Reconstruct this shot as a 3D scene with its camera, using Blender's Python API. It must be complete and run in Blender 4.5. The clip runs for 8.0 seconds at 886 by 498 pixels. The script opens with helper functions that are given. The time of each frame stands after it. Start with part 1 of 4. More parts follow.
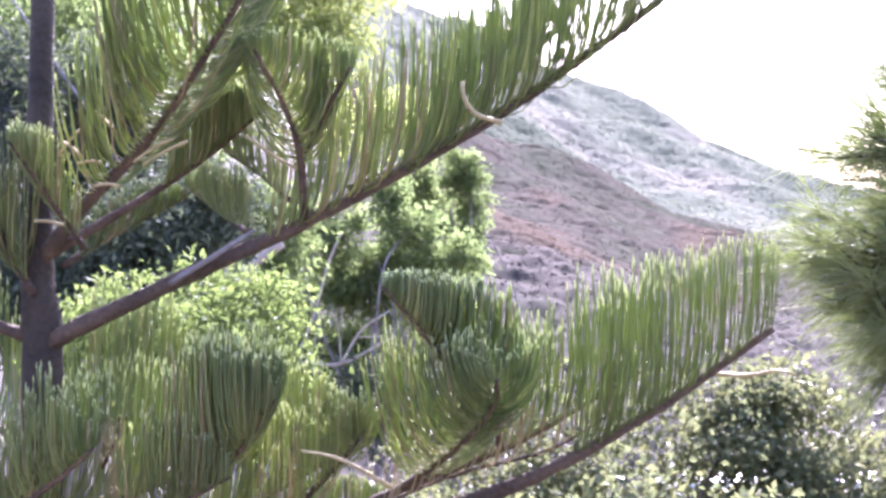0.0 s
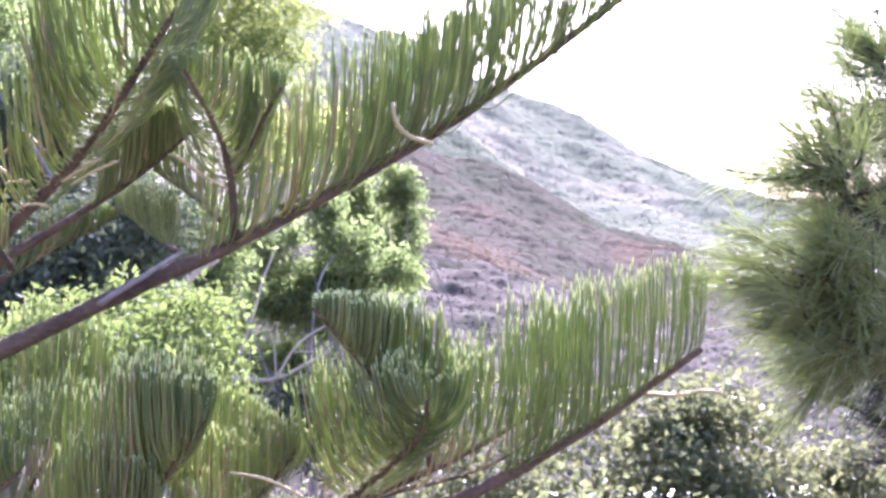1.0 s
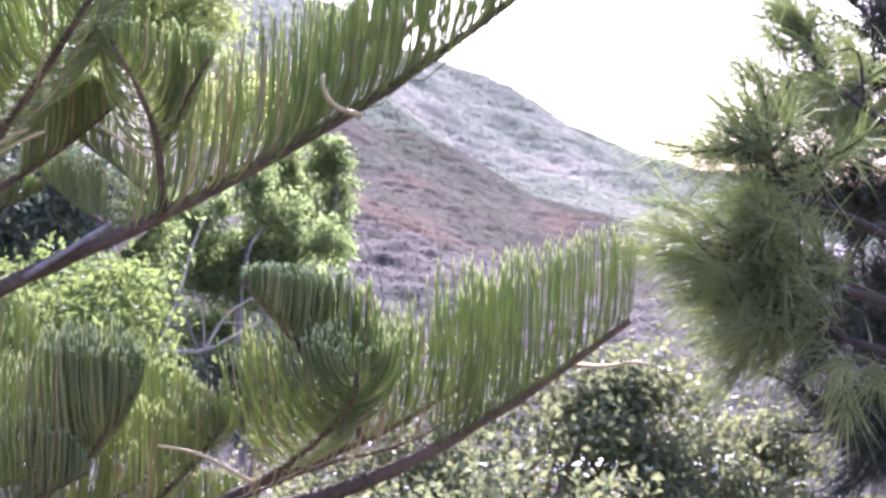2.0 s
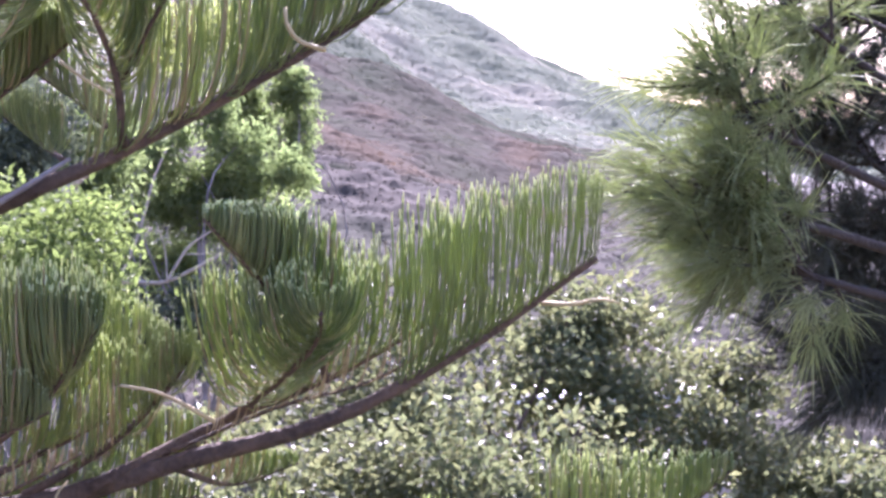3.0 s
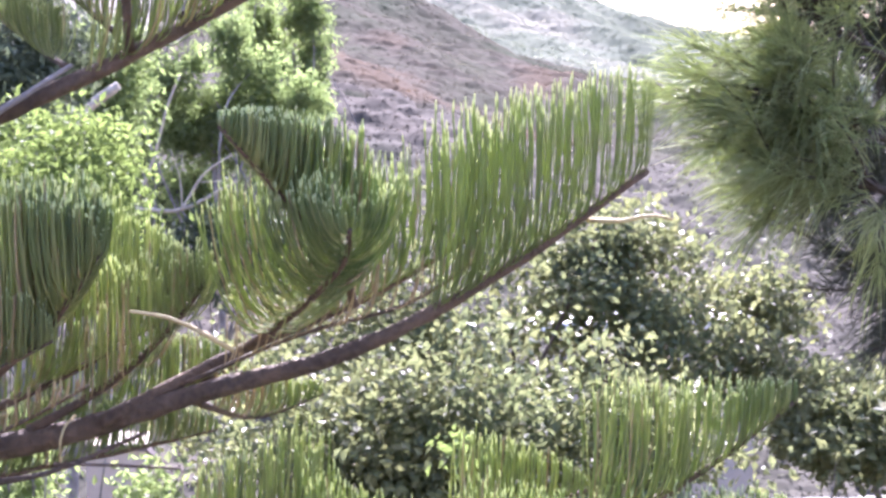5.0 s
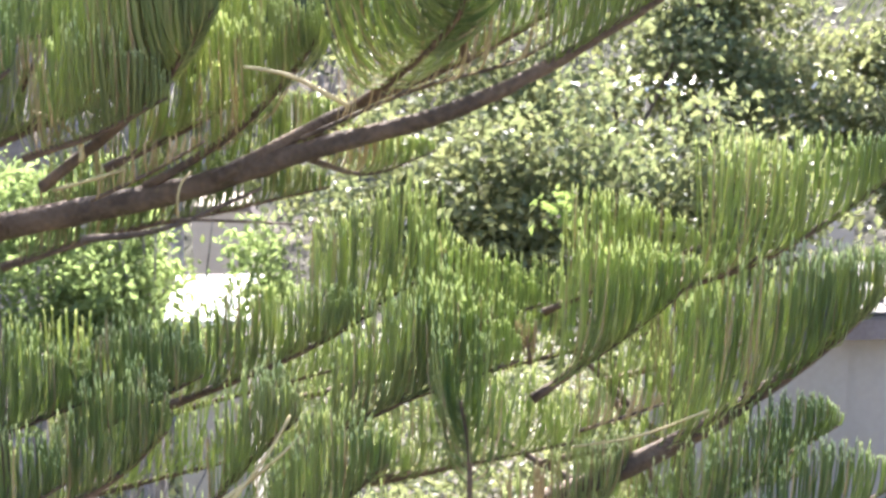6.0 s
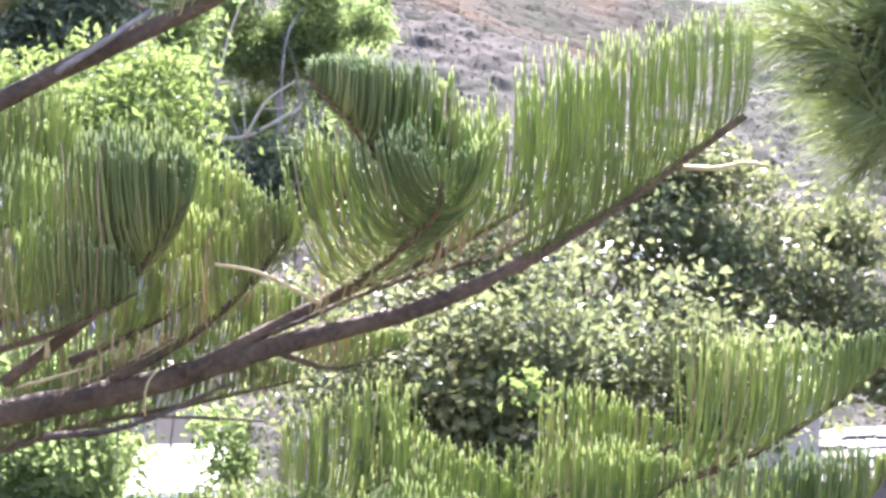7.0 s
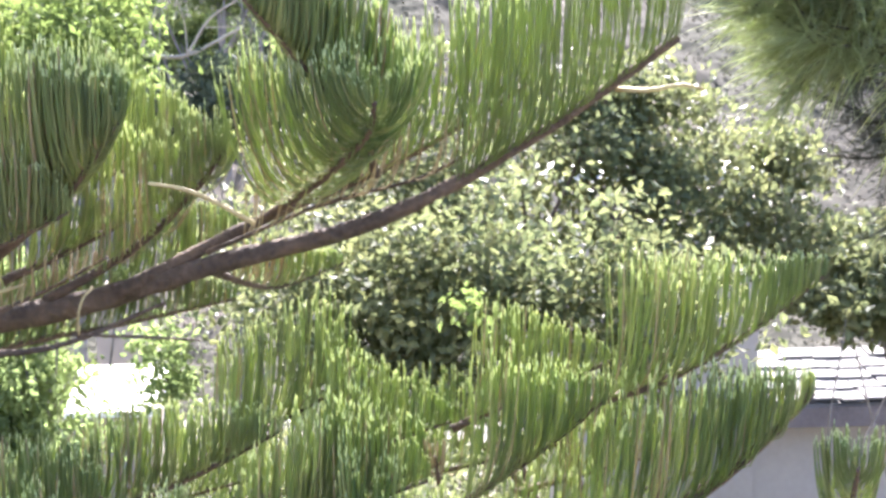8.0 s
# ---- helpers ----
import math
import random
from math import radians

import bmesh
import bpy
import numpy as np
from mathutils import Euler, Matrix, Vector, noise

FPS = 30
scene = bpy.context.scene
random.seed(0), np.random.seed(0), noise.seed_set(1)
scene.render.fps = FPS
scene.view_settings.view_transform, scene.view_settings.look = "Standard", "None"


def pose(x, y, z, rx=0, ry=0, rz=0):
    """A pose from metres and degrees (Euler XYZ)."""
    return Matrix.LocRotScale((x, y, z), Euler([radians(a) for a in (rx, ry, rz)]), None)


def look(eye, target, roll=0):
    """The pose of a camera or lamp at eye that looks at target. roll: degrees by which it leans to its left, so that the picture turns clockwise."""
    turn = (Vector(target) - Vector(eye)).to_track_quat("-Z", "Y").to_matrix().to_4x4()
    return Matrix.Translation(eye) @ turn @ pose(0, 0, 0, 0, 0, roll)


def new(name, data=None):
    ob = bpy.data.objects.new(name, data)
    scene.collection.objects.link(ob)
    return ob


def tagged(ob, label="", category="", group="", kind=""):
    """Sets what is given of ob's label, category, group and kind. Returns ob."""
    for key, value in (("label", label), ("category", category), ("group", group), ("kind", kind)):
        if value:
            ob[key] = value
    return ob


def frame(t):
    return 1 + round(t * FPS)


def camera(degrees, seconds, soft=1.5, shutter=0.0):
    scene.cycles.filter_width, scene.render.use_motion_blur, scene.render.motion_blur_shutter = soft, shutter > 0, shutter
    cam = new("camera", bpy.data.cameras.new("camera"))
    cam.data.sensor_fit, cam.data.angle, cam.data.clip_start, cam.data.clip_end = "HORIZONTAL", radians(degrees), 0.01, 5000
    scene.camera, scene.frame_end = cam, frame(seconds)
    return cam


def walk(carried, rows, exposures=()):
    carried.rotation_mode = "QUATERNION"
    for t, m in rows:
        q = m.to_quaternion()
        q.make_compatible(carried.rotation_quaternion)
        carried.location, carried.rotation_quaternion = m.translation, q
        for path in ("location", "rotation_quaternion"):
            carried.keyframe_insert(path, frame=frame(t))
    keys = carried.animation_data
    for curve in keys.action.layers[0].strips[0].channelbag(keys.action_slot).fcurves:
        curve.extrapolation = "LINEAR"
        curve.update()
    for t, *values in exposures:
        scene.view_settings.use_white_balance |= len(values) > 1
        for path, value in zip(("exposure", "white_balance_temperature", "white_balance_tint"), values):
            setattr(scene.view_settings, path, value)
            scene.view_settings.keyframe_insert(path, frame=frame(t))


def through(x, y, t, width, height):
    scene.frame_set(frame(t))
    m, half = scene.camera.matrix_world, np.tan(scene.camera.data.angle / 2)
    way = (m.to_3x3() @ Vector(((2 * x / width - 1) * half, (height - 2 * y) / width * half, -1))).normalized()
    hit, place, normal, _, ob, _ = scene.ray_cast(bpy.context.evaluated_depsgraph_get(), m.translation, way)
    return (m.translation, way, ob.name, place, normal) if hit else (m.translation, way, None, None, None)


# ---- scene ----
cam = camera(30.26, 8.0, soft=3.0, shutter=0.25)
# seconds, eye, heading to the right, tilt up, lean (degrees)
PATH = [
    (0.0, (0.000, 0.000, 12.000), 0.00, 0.00, 0.00),
    (0.5, (0.004, -0.001, 12.004), 1.08, 0.27, -0.01),
    (1.0, (0.013, -0.005, 12.016), 2.22, 0.48, 0.04),
    (1.5, (0.017, -0.009, 12.018), 3.39, 0.20, 0.14),
    (1.7, (0.014, -0.005, 12.016), 3.91, -0.01, 0.07),
    (2.8, (0.012, 0.014, 12.037), 5.98, -2.56, 0.15),
    (3.0, (0.012, 0.044, 12.035), 5.98, -2.99, 0.10),
    (3.5, (0.026, 0.195, 12.036), 5.19, -3.95, 0.04),
    (4.0, (0.039, 0.310, 12.017), 5.08, -4.62, -0.47),
    (4.2, (0.040, 0.337, 12.013), 5.37, -4.90, -0.68),
    (5.3, (-0.022, 0.385, 11.971), 5.22, -6.29, 0.07),
    (5.5, (-0.031, 0.411, 11.963), 4.26, -7.72, -0.36),
    (5.7, (-0.038, 0.426, 11.957), 3.28, -9.79, -0.87),
    (6.0, (-0.039, 0.391, 11.965), 1.96, -13.74, -0.99),
    (6.3, (-0.050, 0.400, 11.971), 1.40, -14.25, -0.60),
    (6.5, (-0.054, 0.436, 11.995), 1.86, -12.26, -0.81),
    (6.7, (-0.055, 0.418, 12.013), 2.32, -9.97, -0.81),
    (7.0, (-0.057, 0.468, 12.029), 3.33, -8.16, -0.56),
    (7.5, (-0.048, 0.453, 12.032), 4.61, -9.13, -0.20),
    (8.0, (-0.036, 0.452, 12.029), 5.28, -10.92, 0.00),
]
walk(cam, [(t, pose(*e, 90 + p, 0, -h) @ pose(0, 0, 0, 0, 0, r)) for t, e, h, p, r in PATH],
     exposures=[(0.0, 2.72, 5420, 41), (0.5, 2.84, 5420, 41), (1.5, 2.62, 5400, 42), (3.0, 2.38, 5400, 43), (4.2, 2.48, 5450, 38), (5.5, 2.84, 5700, 27), (6.0, 2.86, 6080, 15), (6.5, 3.14, 6000, 15), (7.0, 2.97, 5700, 23), (8.0, 2.95, 5850, 19)])

# ---- light ----
SUN_HEADING, SUN_HEIGHT = 9, 42        # ahead, above the slope
world = bpy.data.worlds.new("sky")
scene.world = world
world.use_nodes = True
wn, wl = world.node_tree.nodes, world.node_tree.links
sky = wn.new("ShaderNodeTexSky")
sky.sky_type, sky.sun_disc = "NISHITA", False
sky.sun_elevation, sky.sun_rotation = radians(SUN_HEIGHT), radians(SUN_HEADING)
sky.air_density, sky.dust_density, sky.ozone_density = 1.0, 4.0, 1.0
wl.new(sky.outputs[0], wn["Background"].inputs[0])
wn["Background"].inputs[1].default_value = 0.12
sun = new("sun", bpy.data.lights.new("sun", "SUN"))
sun.data.energy, sun.data.angle, sun.data.color = 4.8, radians(0.6), (1.0, 0.94, 0.84)
sh, sv = radians(SUN_HEADING), radians(SUN_HEIGHT)
sun_way = Vector((math.sin(sh) * math.cos(sv), math.cos(sh) * math.cos(sv), math.sin(sv)))
sun.matrix_world = look((0, 0, 60), Vector((0, 0, 60)) - sun_way)


# ---- materials ----
def ramp(nt, fac, stops):
    r = nt.nodes.new("ShaderNodeValToRGB")
    el = r.color_ramp.elements
    while len(el) < len(stops):
        el.new(0.5)
    for e, (p, c) in zip(el, stops):
        e.position, e.color = p, (*c, 1)
    nt.links.new(fac, r.inputs[0])
    return r.outputs[0]


def grain(nt, scale, detail=4, coords="Object", stretch=(1, 1, 1)):
    tc = nt.nodes.new("ShaderNodeTexCoord")
    mp = nt.nodes.new("ShaderNodeMapping")
    mp.inputs["Scale"].default_value = stretch
    n = nt.nodes.new("ShaderNodeTexNoise")
    n.inputs["Scale"].default_value, n.inputs["Detail"].default_value = scale, detail
    nt.links.new(tc.outputs[coords], mp.inputs[0])
    nt.links.new(mp.outputs[0], n.inputs["Vector"])
    return n.outputs["Fac"]


def mixed(nt, fac, a, b, kind="MIX"):
    m = nt.nodes.new("ShaderNodeMix")
    m.data_type, m.blend_type = "RGBA", kind
    for socket, v in ((m.inputs["Factor"], fac), (m.inputs["A"], a), (m.inputs["B"], b)):
        if isinstance(v, (int, float)):
            socket.default_value = v
        elif isinstance(v, tuple):
            socket.default_value = (*v, 1)
        else:
            nt.links.new(v, socket)
    return m.outputs["Result"]


def base(name):
    m = bpy.data.materials.new(name)
    m.use_nodes = True
    nt = m.node_tree
    return m, nt, nt.nodes["Principled BSDF"]


def relief(nt, bsdf, height, strength, distance):
    b = nt.nodes.new("ShaderNodeBump")
    b.inputs["Strength"].default_value, b.inputs["Distance"].default_value = strength, distance
    nt.links.new(height, b.inputs["Height"])
    nt.links.new(b.outputs[0], bsdf.inputs["Normal"])


def surface(name, dark, light, scale, rough=0.8, fine=40, bump=0.3, depth=0.01, coords="Object", stretch=(1, 1, 1)):
    """A rough solid: two colours by a coarse grain, broken up by a fine one, with relief."""
    m, nt, b = base(name)
    g1, g2 = grain(nt, scale, 5, coords, stretch), grain(nt, fine, 6, coords, stretch)
    c = mixed(nt, 0.35, ramp(nt, g1, ((0.35, dark), (0.68, light))), ramp(nt, g2, ((0.3, dark), (0.7, light))))
    nt.links.new(c, b.inputs["Base Color"])
    b.inputs["Roughness"].default_value = rough
    relief(nt, b, g2, bump, depth)
    return m


def leaf_material(name, stops, through=0.4, glow_tint=(0.5, 0.6, 0.1), rough=0.45, scale=2.0, spec=0.5):
    """Leaves: colour varies from leaf to leaf and across the crown; light shines through."""
    m, nt, b = base(name)
    geo = nt.nodes.new("ShaderNodeNewGeometry")
    own = ramp(nt, geo.outputs["Random Per Island"], stops)
    wide = ramp(nt, grain(nt, scale, 3), ((0.3, stops[0][1]), (0.7, stops[-1][1])))
    c = mixed(nt, 0.4, own, wide)
    nt.links.new(c, b.inputs["Base Color"])
    b.inputs["Roughness"].default_value = rough
    b.inputs["Specular IOR Level"].default_value = spec
    t = nt.nodes.new("ShaderNodeBsdfTranslucent")
    nt.links.new(mixed(nt, 0.5, c, glow_tint), t.inputs[0])
    mix = nt.nodes.new("ShaderNodeMixShader")
    mix.inputs[0].default_value = through
    nt.links.new(b.outputs[0], mix.inputs[1])
    nt.links.new(t.outputs[0], mix.inputs[2])
    nt.links.new(mix.outputs[0], nt.nodes["Material Output"].inputs[0])
    return m


def scrub_material(name, stops, scale, through=0.5):
    """Far brush: patches of different plants, each spray its own tone; light passes through the thin leaves."""
    m, nt, b = base(name)
    geo = nt.nodes.new("ShaderNodeNewGeometry")
    patch = ramp(nt, grain(nt, scale, 5), stops)
    own = ramp(nt, geo.outputs["Random Per Island"], ((0.0, stops[0][1]), (1.0, stops[-1][1])))
    c = mixed(nt, 0.06, patch, own)
    nt.links.new(c, b.inputs["Base Color"])
    b.inputs["Roughness"].default_value = 0.95
    b.inputs["Specular IOR Level"].default_value = 0.1
    t = nt.nodes.new("ShaderNodeBsdfTranslucent")
    nt.links.new(c, t.inputs[0])
    mix = nt.nodes.new("ShaderNodeMixShader")
    mix.inputs[0].default_value = through
    nt.links.new(b.outputs[0], mix.inputs[1])
    nt.links.new(t.outputs[0], mix.inputs[2])
    nt.links.new(mix.outputs[0], nt.nodes["Material Output"].inputs[0])
    return m


# Darker copy of the brown bark: shade on trunks and inner branches is in its colour.
SHADED_BARK = surface("shaded_bark", (0.02, 0.016, 0.01), (0.068, 0.052, 0.034), 9, 0.9, 70, 0.8, 0.012)
BARK = surface("brown_bark", (0.035, 0.023, 0.014), (0.15, 0.1, 0.062), 9, 0.85, 70, 0.8, 0.012)
GREY_BARK = surface("grey_bark", (0.1, 0.09, 0.085), (0.32, 0.29, 0.27), 6, 0.9, 50, 0.6, 0.01)
PALE_BARK = surface("pale_bark", (0.28, 0.235, 0.17), (0.5, 0.43, 0.33), 3, 0.7, 20, 0.3, 0.01)
DRY_TWIG = surface("dry_twig", (0.28, 0.21, 0.085), (0.48, 0.39, 0.18), 14, 0.7, 90, 0.4, 0.003)
DRY_CORD = surface("dry_needles", (0.2, 0.135, 0.06), (0.4, 0.32, 0.16), 11, 0.7, 80, 0.4, 0.003)
# Wide range: dark greens imitate shaded cords, yellow-greens lit ones, spread by noise.
CORD = leaf_material("pine_cords", ((0.0, (0.02, 0.052, 0.018)), (0.35, (0.074, 0.13, 0.04)), (0.78, (0.19, 0.235, 0.074)), (1.0, (0.4, 0.39, 0.17))),
                     0.36, (0.62, 0.78, 0.24), 0.4, 2.2, 0.3)
# Pale cord ends, with the sun on them added to the colour.
CORD_TIP = leaf_material("pale_sunlit_tips", ((0.0, (0.36, 0.44, 0.17)), (1.0, (0.66, 0.7, 0.36))), 0.45, (0.76, 0.8, 0.4), 0.4, 2.2)
NEEDLE = leaf_material("fine_needles", ((0.0, (0.09, 0.116, 0.052)), (0.6, (0.235, 0.26, 0.115)), (1.0, (0.47, 0.47, 0.25))), 0.58, (0.72, 0.84, 0.42), 0.5, 1.4, 0.3)
# Needles of the crown's shaded side: the shade is in the dark colour.
SHADED_NEEDLE = leaf_material("shaded_needles", ((0.0, (0.03, 0.036, 0.03)), (0.6, (0.06, 0.066, 0.048)), (1.0, (0.12, 0.125, 0.08))), 0.25, (0.2, 0.22, 0.12), 0.65, 1.4, 0.12)
BROAD = leaf_material("broad_leaves", ((0.0, (0.05, 0.078, 0.045)), (0.5, (0.086, 0.112, 0.056)), (1.0, (0.205, 0.185, 0.076))), 0.4, (0.3, 0.34, 0.14), 0.48, 0.9, 0.22)
BRIGHT = leaf_material("light_leaves", ((0.0, (0.036, 0.064, 0.018)), (0.6, (0.068, 0.108, 0.028)), (1.0, (0.135, 0.165, 0.05))), 0.4, (0.36, 0.48, 0.13), 0.6, 0.9, 0.12)
GUM = leaf_material("gum_leaves", ((0.0, (0.092, 0.12, 0.066)), (0.5, (0.125, 0.155, 0.072)), (1.0, (0.195, 0.212, 0.08))), 0.56, (0.34, 0.47, 0.15), 0.75, 0.6, 0.06)
GUM_YELLOW = leaf_material("yellow_gum_leaves", ((0.0, (0.085, 0.118, 0.036)), (0.5, (0.145, 0.182, 0.052)), (1.0, (0.245, 0.27, 0.085))), 0.5, (0.56, 0.66, 0.2), 0.6, 0.6, 0.12)
# Conifers and undergrowth: deep shade is put into this dark leaf colour.
DARK = leaf_material("dark_shaded_leaves", ((0.0, (0.03, 0.042, 0.032)), (0.6, (0.05, 0.068, 0.045)), (1.0, (0.09, 0.11, 0.065))), 0.25, (0.2, 0.25, 0.12), 0.7, 0.4, 0.2)
SCRUB_BROWN = scrub_material("dry_scrub", ((0.38, (0.052, 0.066, 0.038)), (0.47, (0.076, 0.078, 0.052)), (0.57, (0.088, 0.078, 0.06)), (0.68, (0.118, 0.086, 0.058))), 0.11)
# Scrub low on the slope: its deep shade is painted as a darker colour.
SCRUB_SHADE = scrub_material("shaded_scrub", ((0.34, (0.053, 0.055, 0.038)), (0.5, (0.067, 0.063, 0.050)), (0.68, (0.084, 0.073, 0.059))), 0.12, 0.3)
# Far brush: the haze of distance is put into these paler greens.
SCRUB_GREEN = scrub_material("hazed_green_scrub", ((0.38, (0.105, 0.128, 0.084)), (0.47, (0.15, 0.175, 0.122)), (0.55, (0.178, 0.205, 0.146)), (0.66, (0.245, 0.245, 0.19))), 0.055)
EARTH = surface("dry_earth", (0.055, 0.05, 0.04), (0.1, 0.088, 0.072), 0.06, 0.95, 0.9, 0.6, 0.3)
WHITE_METAL = surface("white_roof_paint", (0.74, 0.74, 0.72), (0.84, 0.84, 0.83), 0.8, 0.55, 6, 0.1, 0.004)
GREY_WALL = surface("grey_render", (0.33, 0.285, 0.235), (0.41, 0.355, 0.3), 0.7, 0.9, 14, 0.3, 0.004)
SHINGLE = surface("weathered_shingle", (0.07, 0.063, 0.056), (0.15, 0.138, 0.125), 1.4, 0.8, 18, 0.5, 0.006)
FASCIA = surface("brown_fascia", (0.1, 0.08, 0.07), (0.2, 0.16, 0.15), 2, 0.7, 20, 0.3, 0.003)


# ---- mesh helpers ----
def mesh_of(name, verts, faces, material, smooth=False):
    me = bpy.data.meshes.new(name)
    me.from_pydata(np.asarray(verts, float).tolist(), [], faces if isinstance(faces, list) else faces.tolist())
    me.materials.append(material)
    if smooth:
        me.polygons.foreach_set("use_smooth", [True] * len(me.polygons))
    me.update()
    return me


def tip_faces(me, count):
    """The last ring and the end of each cord take the second material."""
    me.materials.append(CORD_TIP)
    side = (RINGS - 1) * SIDES
    index = np.zeros(count * side + count, int)
    index[:count * side].reshape(count, side)[:, -SIDES:] = 1
    index[count * side:] = 1
    me.polygons.foreach_set("material_index", index)
    return me


def part(name, me, parent=None, label="", kind=""):
    ob = new(name, me)
    ob.parent = parent
    return tagged(ob, label, kind=kind)


def thing(name, place, label, category, group="", kind=""):
    ob = new(name)
    ob.location = place
    ob.empty_display_size = 0.2
    bpy.context.view_layer.update()
    return tagged(ob, label, category, group, kind)


def under(ob, parent):
    """Keeps world coordinates of a mesh made in place when its thing stands elsewhere."""
    ob.parent = parent
    ob.matrix_parent_inverse = Matrix.Translation(-Vector(parent.location)) if parent.parent is None else Matrix.Identity(4)
    return ob


def spline(points, n):
    """A smooth line through a few points."""
    p = np.array(points, float)
    p = np.vstack([2 * p[0] - p[1], p, 2 * p[-1] - p[-2]])
    out = []
    for u in np.linspace(0, len(p) - 3 - 1e-9, n):
        i = int(u)
        t = u - i
        a, b, c, d = p[i:i + 4]
        out.append(0.5 * (2 * b + (c - a) * t + (2 * a - 5 * b + 4 * c - d) * t * t + (3 * b - 3 * c + d - a) * t ** 3))
    return np.array(out)


def tube(line, r0, r1, sides=8, rough=0.0, power=1.0, rng=None):
    """A tapering limb round a line, closed at both ends, with a knobbly skin."""
    rng = rng or np.random.default_rng(3)
    n = len(line)
    tan = np.gradient(line, axis=0)
    tan /= np.linalg.norm(tan, axis=1)[:, None] + 1e-12
    ref = np.array([0.3, 0.9, 0.2]) if abs(tan[:, 2]).mean() > 0.8 else np.array([0, 0, 1.0])
    u = np.cross(tan, ref)
    u /= np.linalg.norm(u, axis=1)[:, None] + 1e-12
    w = np.cross(u, tan)
    rad = r0 + (r1 - r0) * np.linspace(0, 1, n) ** power
    a = np.linspace(0, 2 * np.pi, sides, endpoint=False)
    wob = 1 + rough * rng.standard_normal((n, sides))
    v = line[:, None] + (rad[:, None] * wob)[..., None] * (np.cos(a)[None, :, None] * u[:, None] + np.sin(a)[None, :, None] * w[:, None])
    v = np.vstack([v.reshape(-1, 3), line[:1], line[-1:]])
    f = []
    for i in range(n - 1):
        for j in range(sides):
            k = (j + 1) % sides
            f.append((i * sides + j, i * sides + k, (i + 1) * sides + k, (i + 1) * sides + j))
    for j in range(sides):
        k = (j + 1) % sides
        f.append((n * sides, k, j))
        f.append((n * sides + 1, (n - 1) * sides + j, (n - 1) * sides + k))
    return v, f


def joined(pieces):
    verts, faces, at = [], [], 0
    for v, f in pieces:
        verts.append(np.asarray(v))
        faces += [tuple(i + at for i in q) for q in f]
        at += len(v)
    return np.vstack(verts), faces


def box(lo, hi):
    x0, y0, z0 = lo
    x1, y1, z1 = hi
    v = [(x0, y0, z0), (x1, y0, z0), (x1, y1, z0), (x0, y1, z0), (x0, y0, z1), (x1, y0, z1), (x1, y1, z1), (x0, y1, z1)]
    return np.array(v), [(0, 3, 2, 1), (4, 5, 6, 7), (0, 1, 5, 4), (1, 2, 6, 5), (2, 3, 7, 6), (3, 0, 4, 7)]


# ---- ground: slope under the viewpoint, valley floor, two ridges ----
def height(x, y):
    x, y = np.asarray(x, float), np.asarray(y, float)
    near = np.interp(y, [-60, -6, 0.5, 4, 14, 45, 70], [26, 11.5, 10.2, 7.6, 3.0, 2.0, 5.5])
    near = near - 0.04 * np.clip(x, -30, 40) * np.interp(y, [0, 20, 60], [0, 1, 1])
    crest1 = np.interp(x, [-160, -60, -30, -10, 2, 7, 12, 16, 21, 40, 120], [60, 48, 36, 25, 19.9, 18.2, 15.7, 14.1, 12.9, 10.5, 8])
    crest2 = np.interp(x, [-260, -90, -30, -10.8, 1, 16.5, 26, 38, 47, 60, 120, 300], [95, 76, 56, 46.5, 42.5, 35, 31.2, 25, 20.6, 18.5, 17, 22])
    k1 = np.interp(y, [45, 110], [0, 1])
    z = near * (1 - k1) + crest1 * k1 ** 1.15
    k2 = np.interp(y, [118, 220], [0, 1])
    z = np.where(y > 110, crest1 - 2.2 * np.sin(np.pi * np.clip((y - 110) / 60, 0, 1)) * (1 - k2) + (crest2 - crest1) * k2 ** 1.1, z)
    z = np.where(y > 220, crest2 - 0.12 * (np.minimum(y, 900) - 220), z)
    bump = 1.1 * np.sin(x * 0.21 + 1.3 * np.sin(y * 0.09)) * np.sin(y * 0.17 + 0.8) + 0.5 * np.sin(x * 0.53 + y * 0.31)
    return z + bump * np.interp(y, [40, 90, 200], [0, 0.5, 1])


gx = np.unique(np.concatenate([np.linspace(-1600, -140, 24), np.linspace(-140, 160, 151), np.linspace(160, 1600, 24)]))
gy = np.unique(np.concatenate([np.linspace(-500, -20, 12), np.linspace(-20, 40, 41), np.linspace(40, 260, 121), np.linspace(260, 2500, 30)]))
X, Y = np.meshgrid(gx, gy)
gv = np.stack([X, Y, height(X, Y)], -1).reshape(-1, 3)
idx = np.arange(X.size).reshape(X.shape)
gf = np.stack([idx[:-1, :-1], idx[:-1, 1:], idx[1:, 1:], idx[1:, :-1]], -1).reshape(-1, 4)
ground = part("ground", mesh_of("ground", gv, gf, EARTH, True))
tagged(ground, "dry brown earth of a scrubby valley and hillside", "ground", kind="structure")


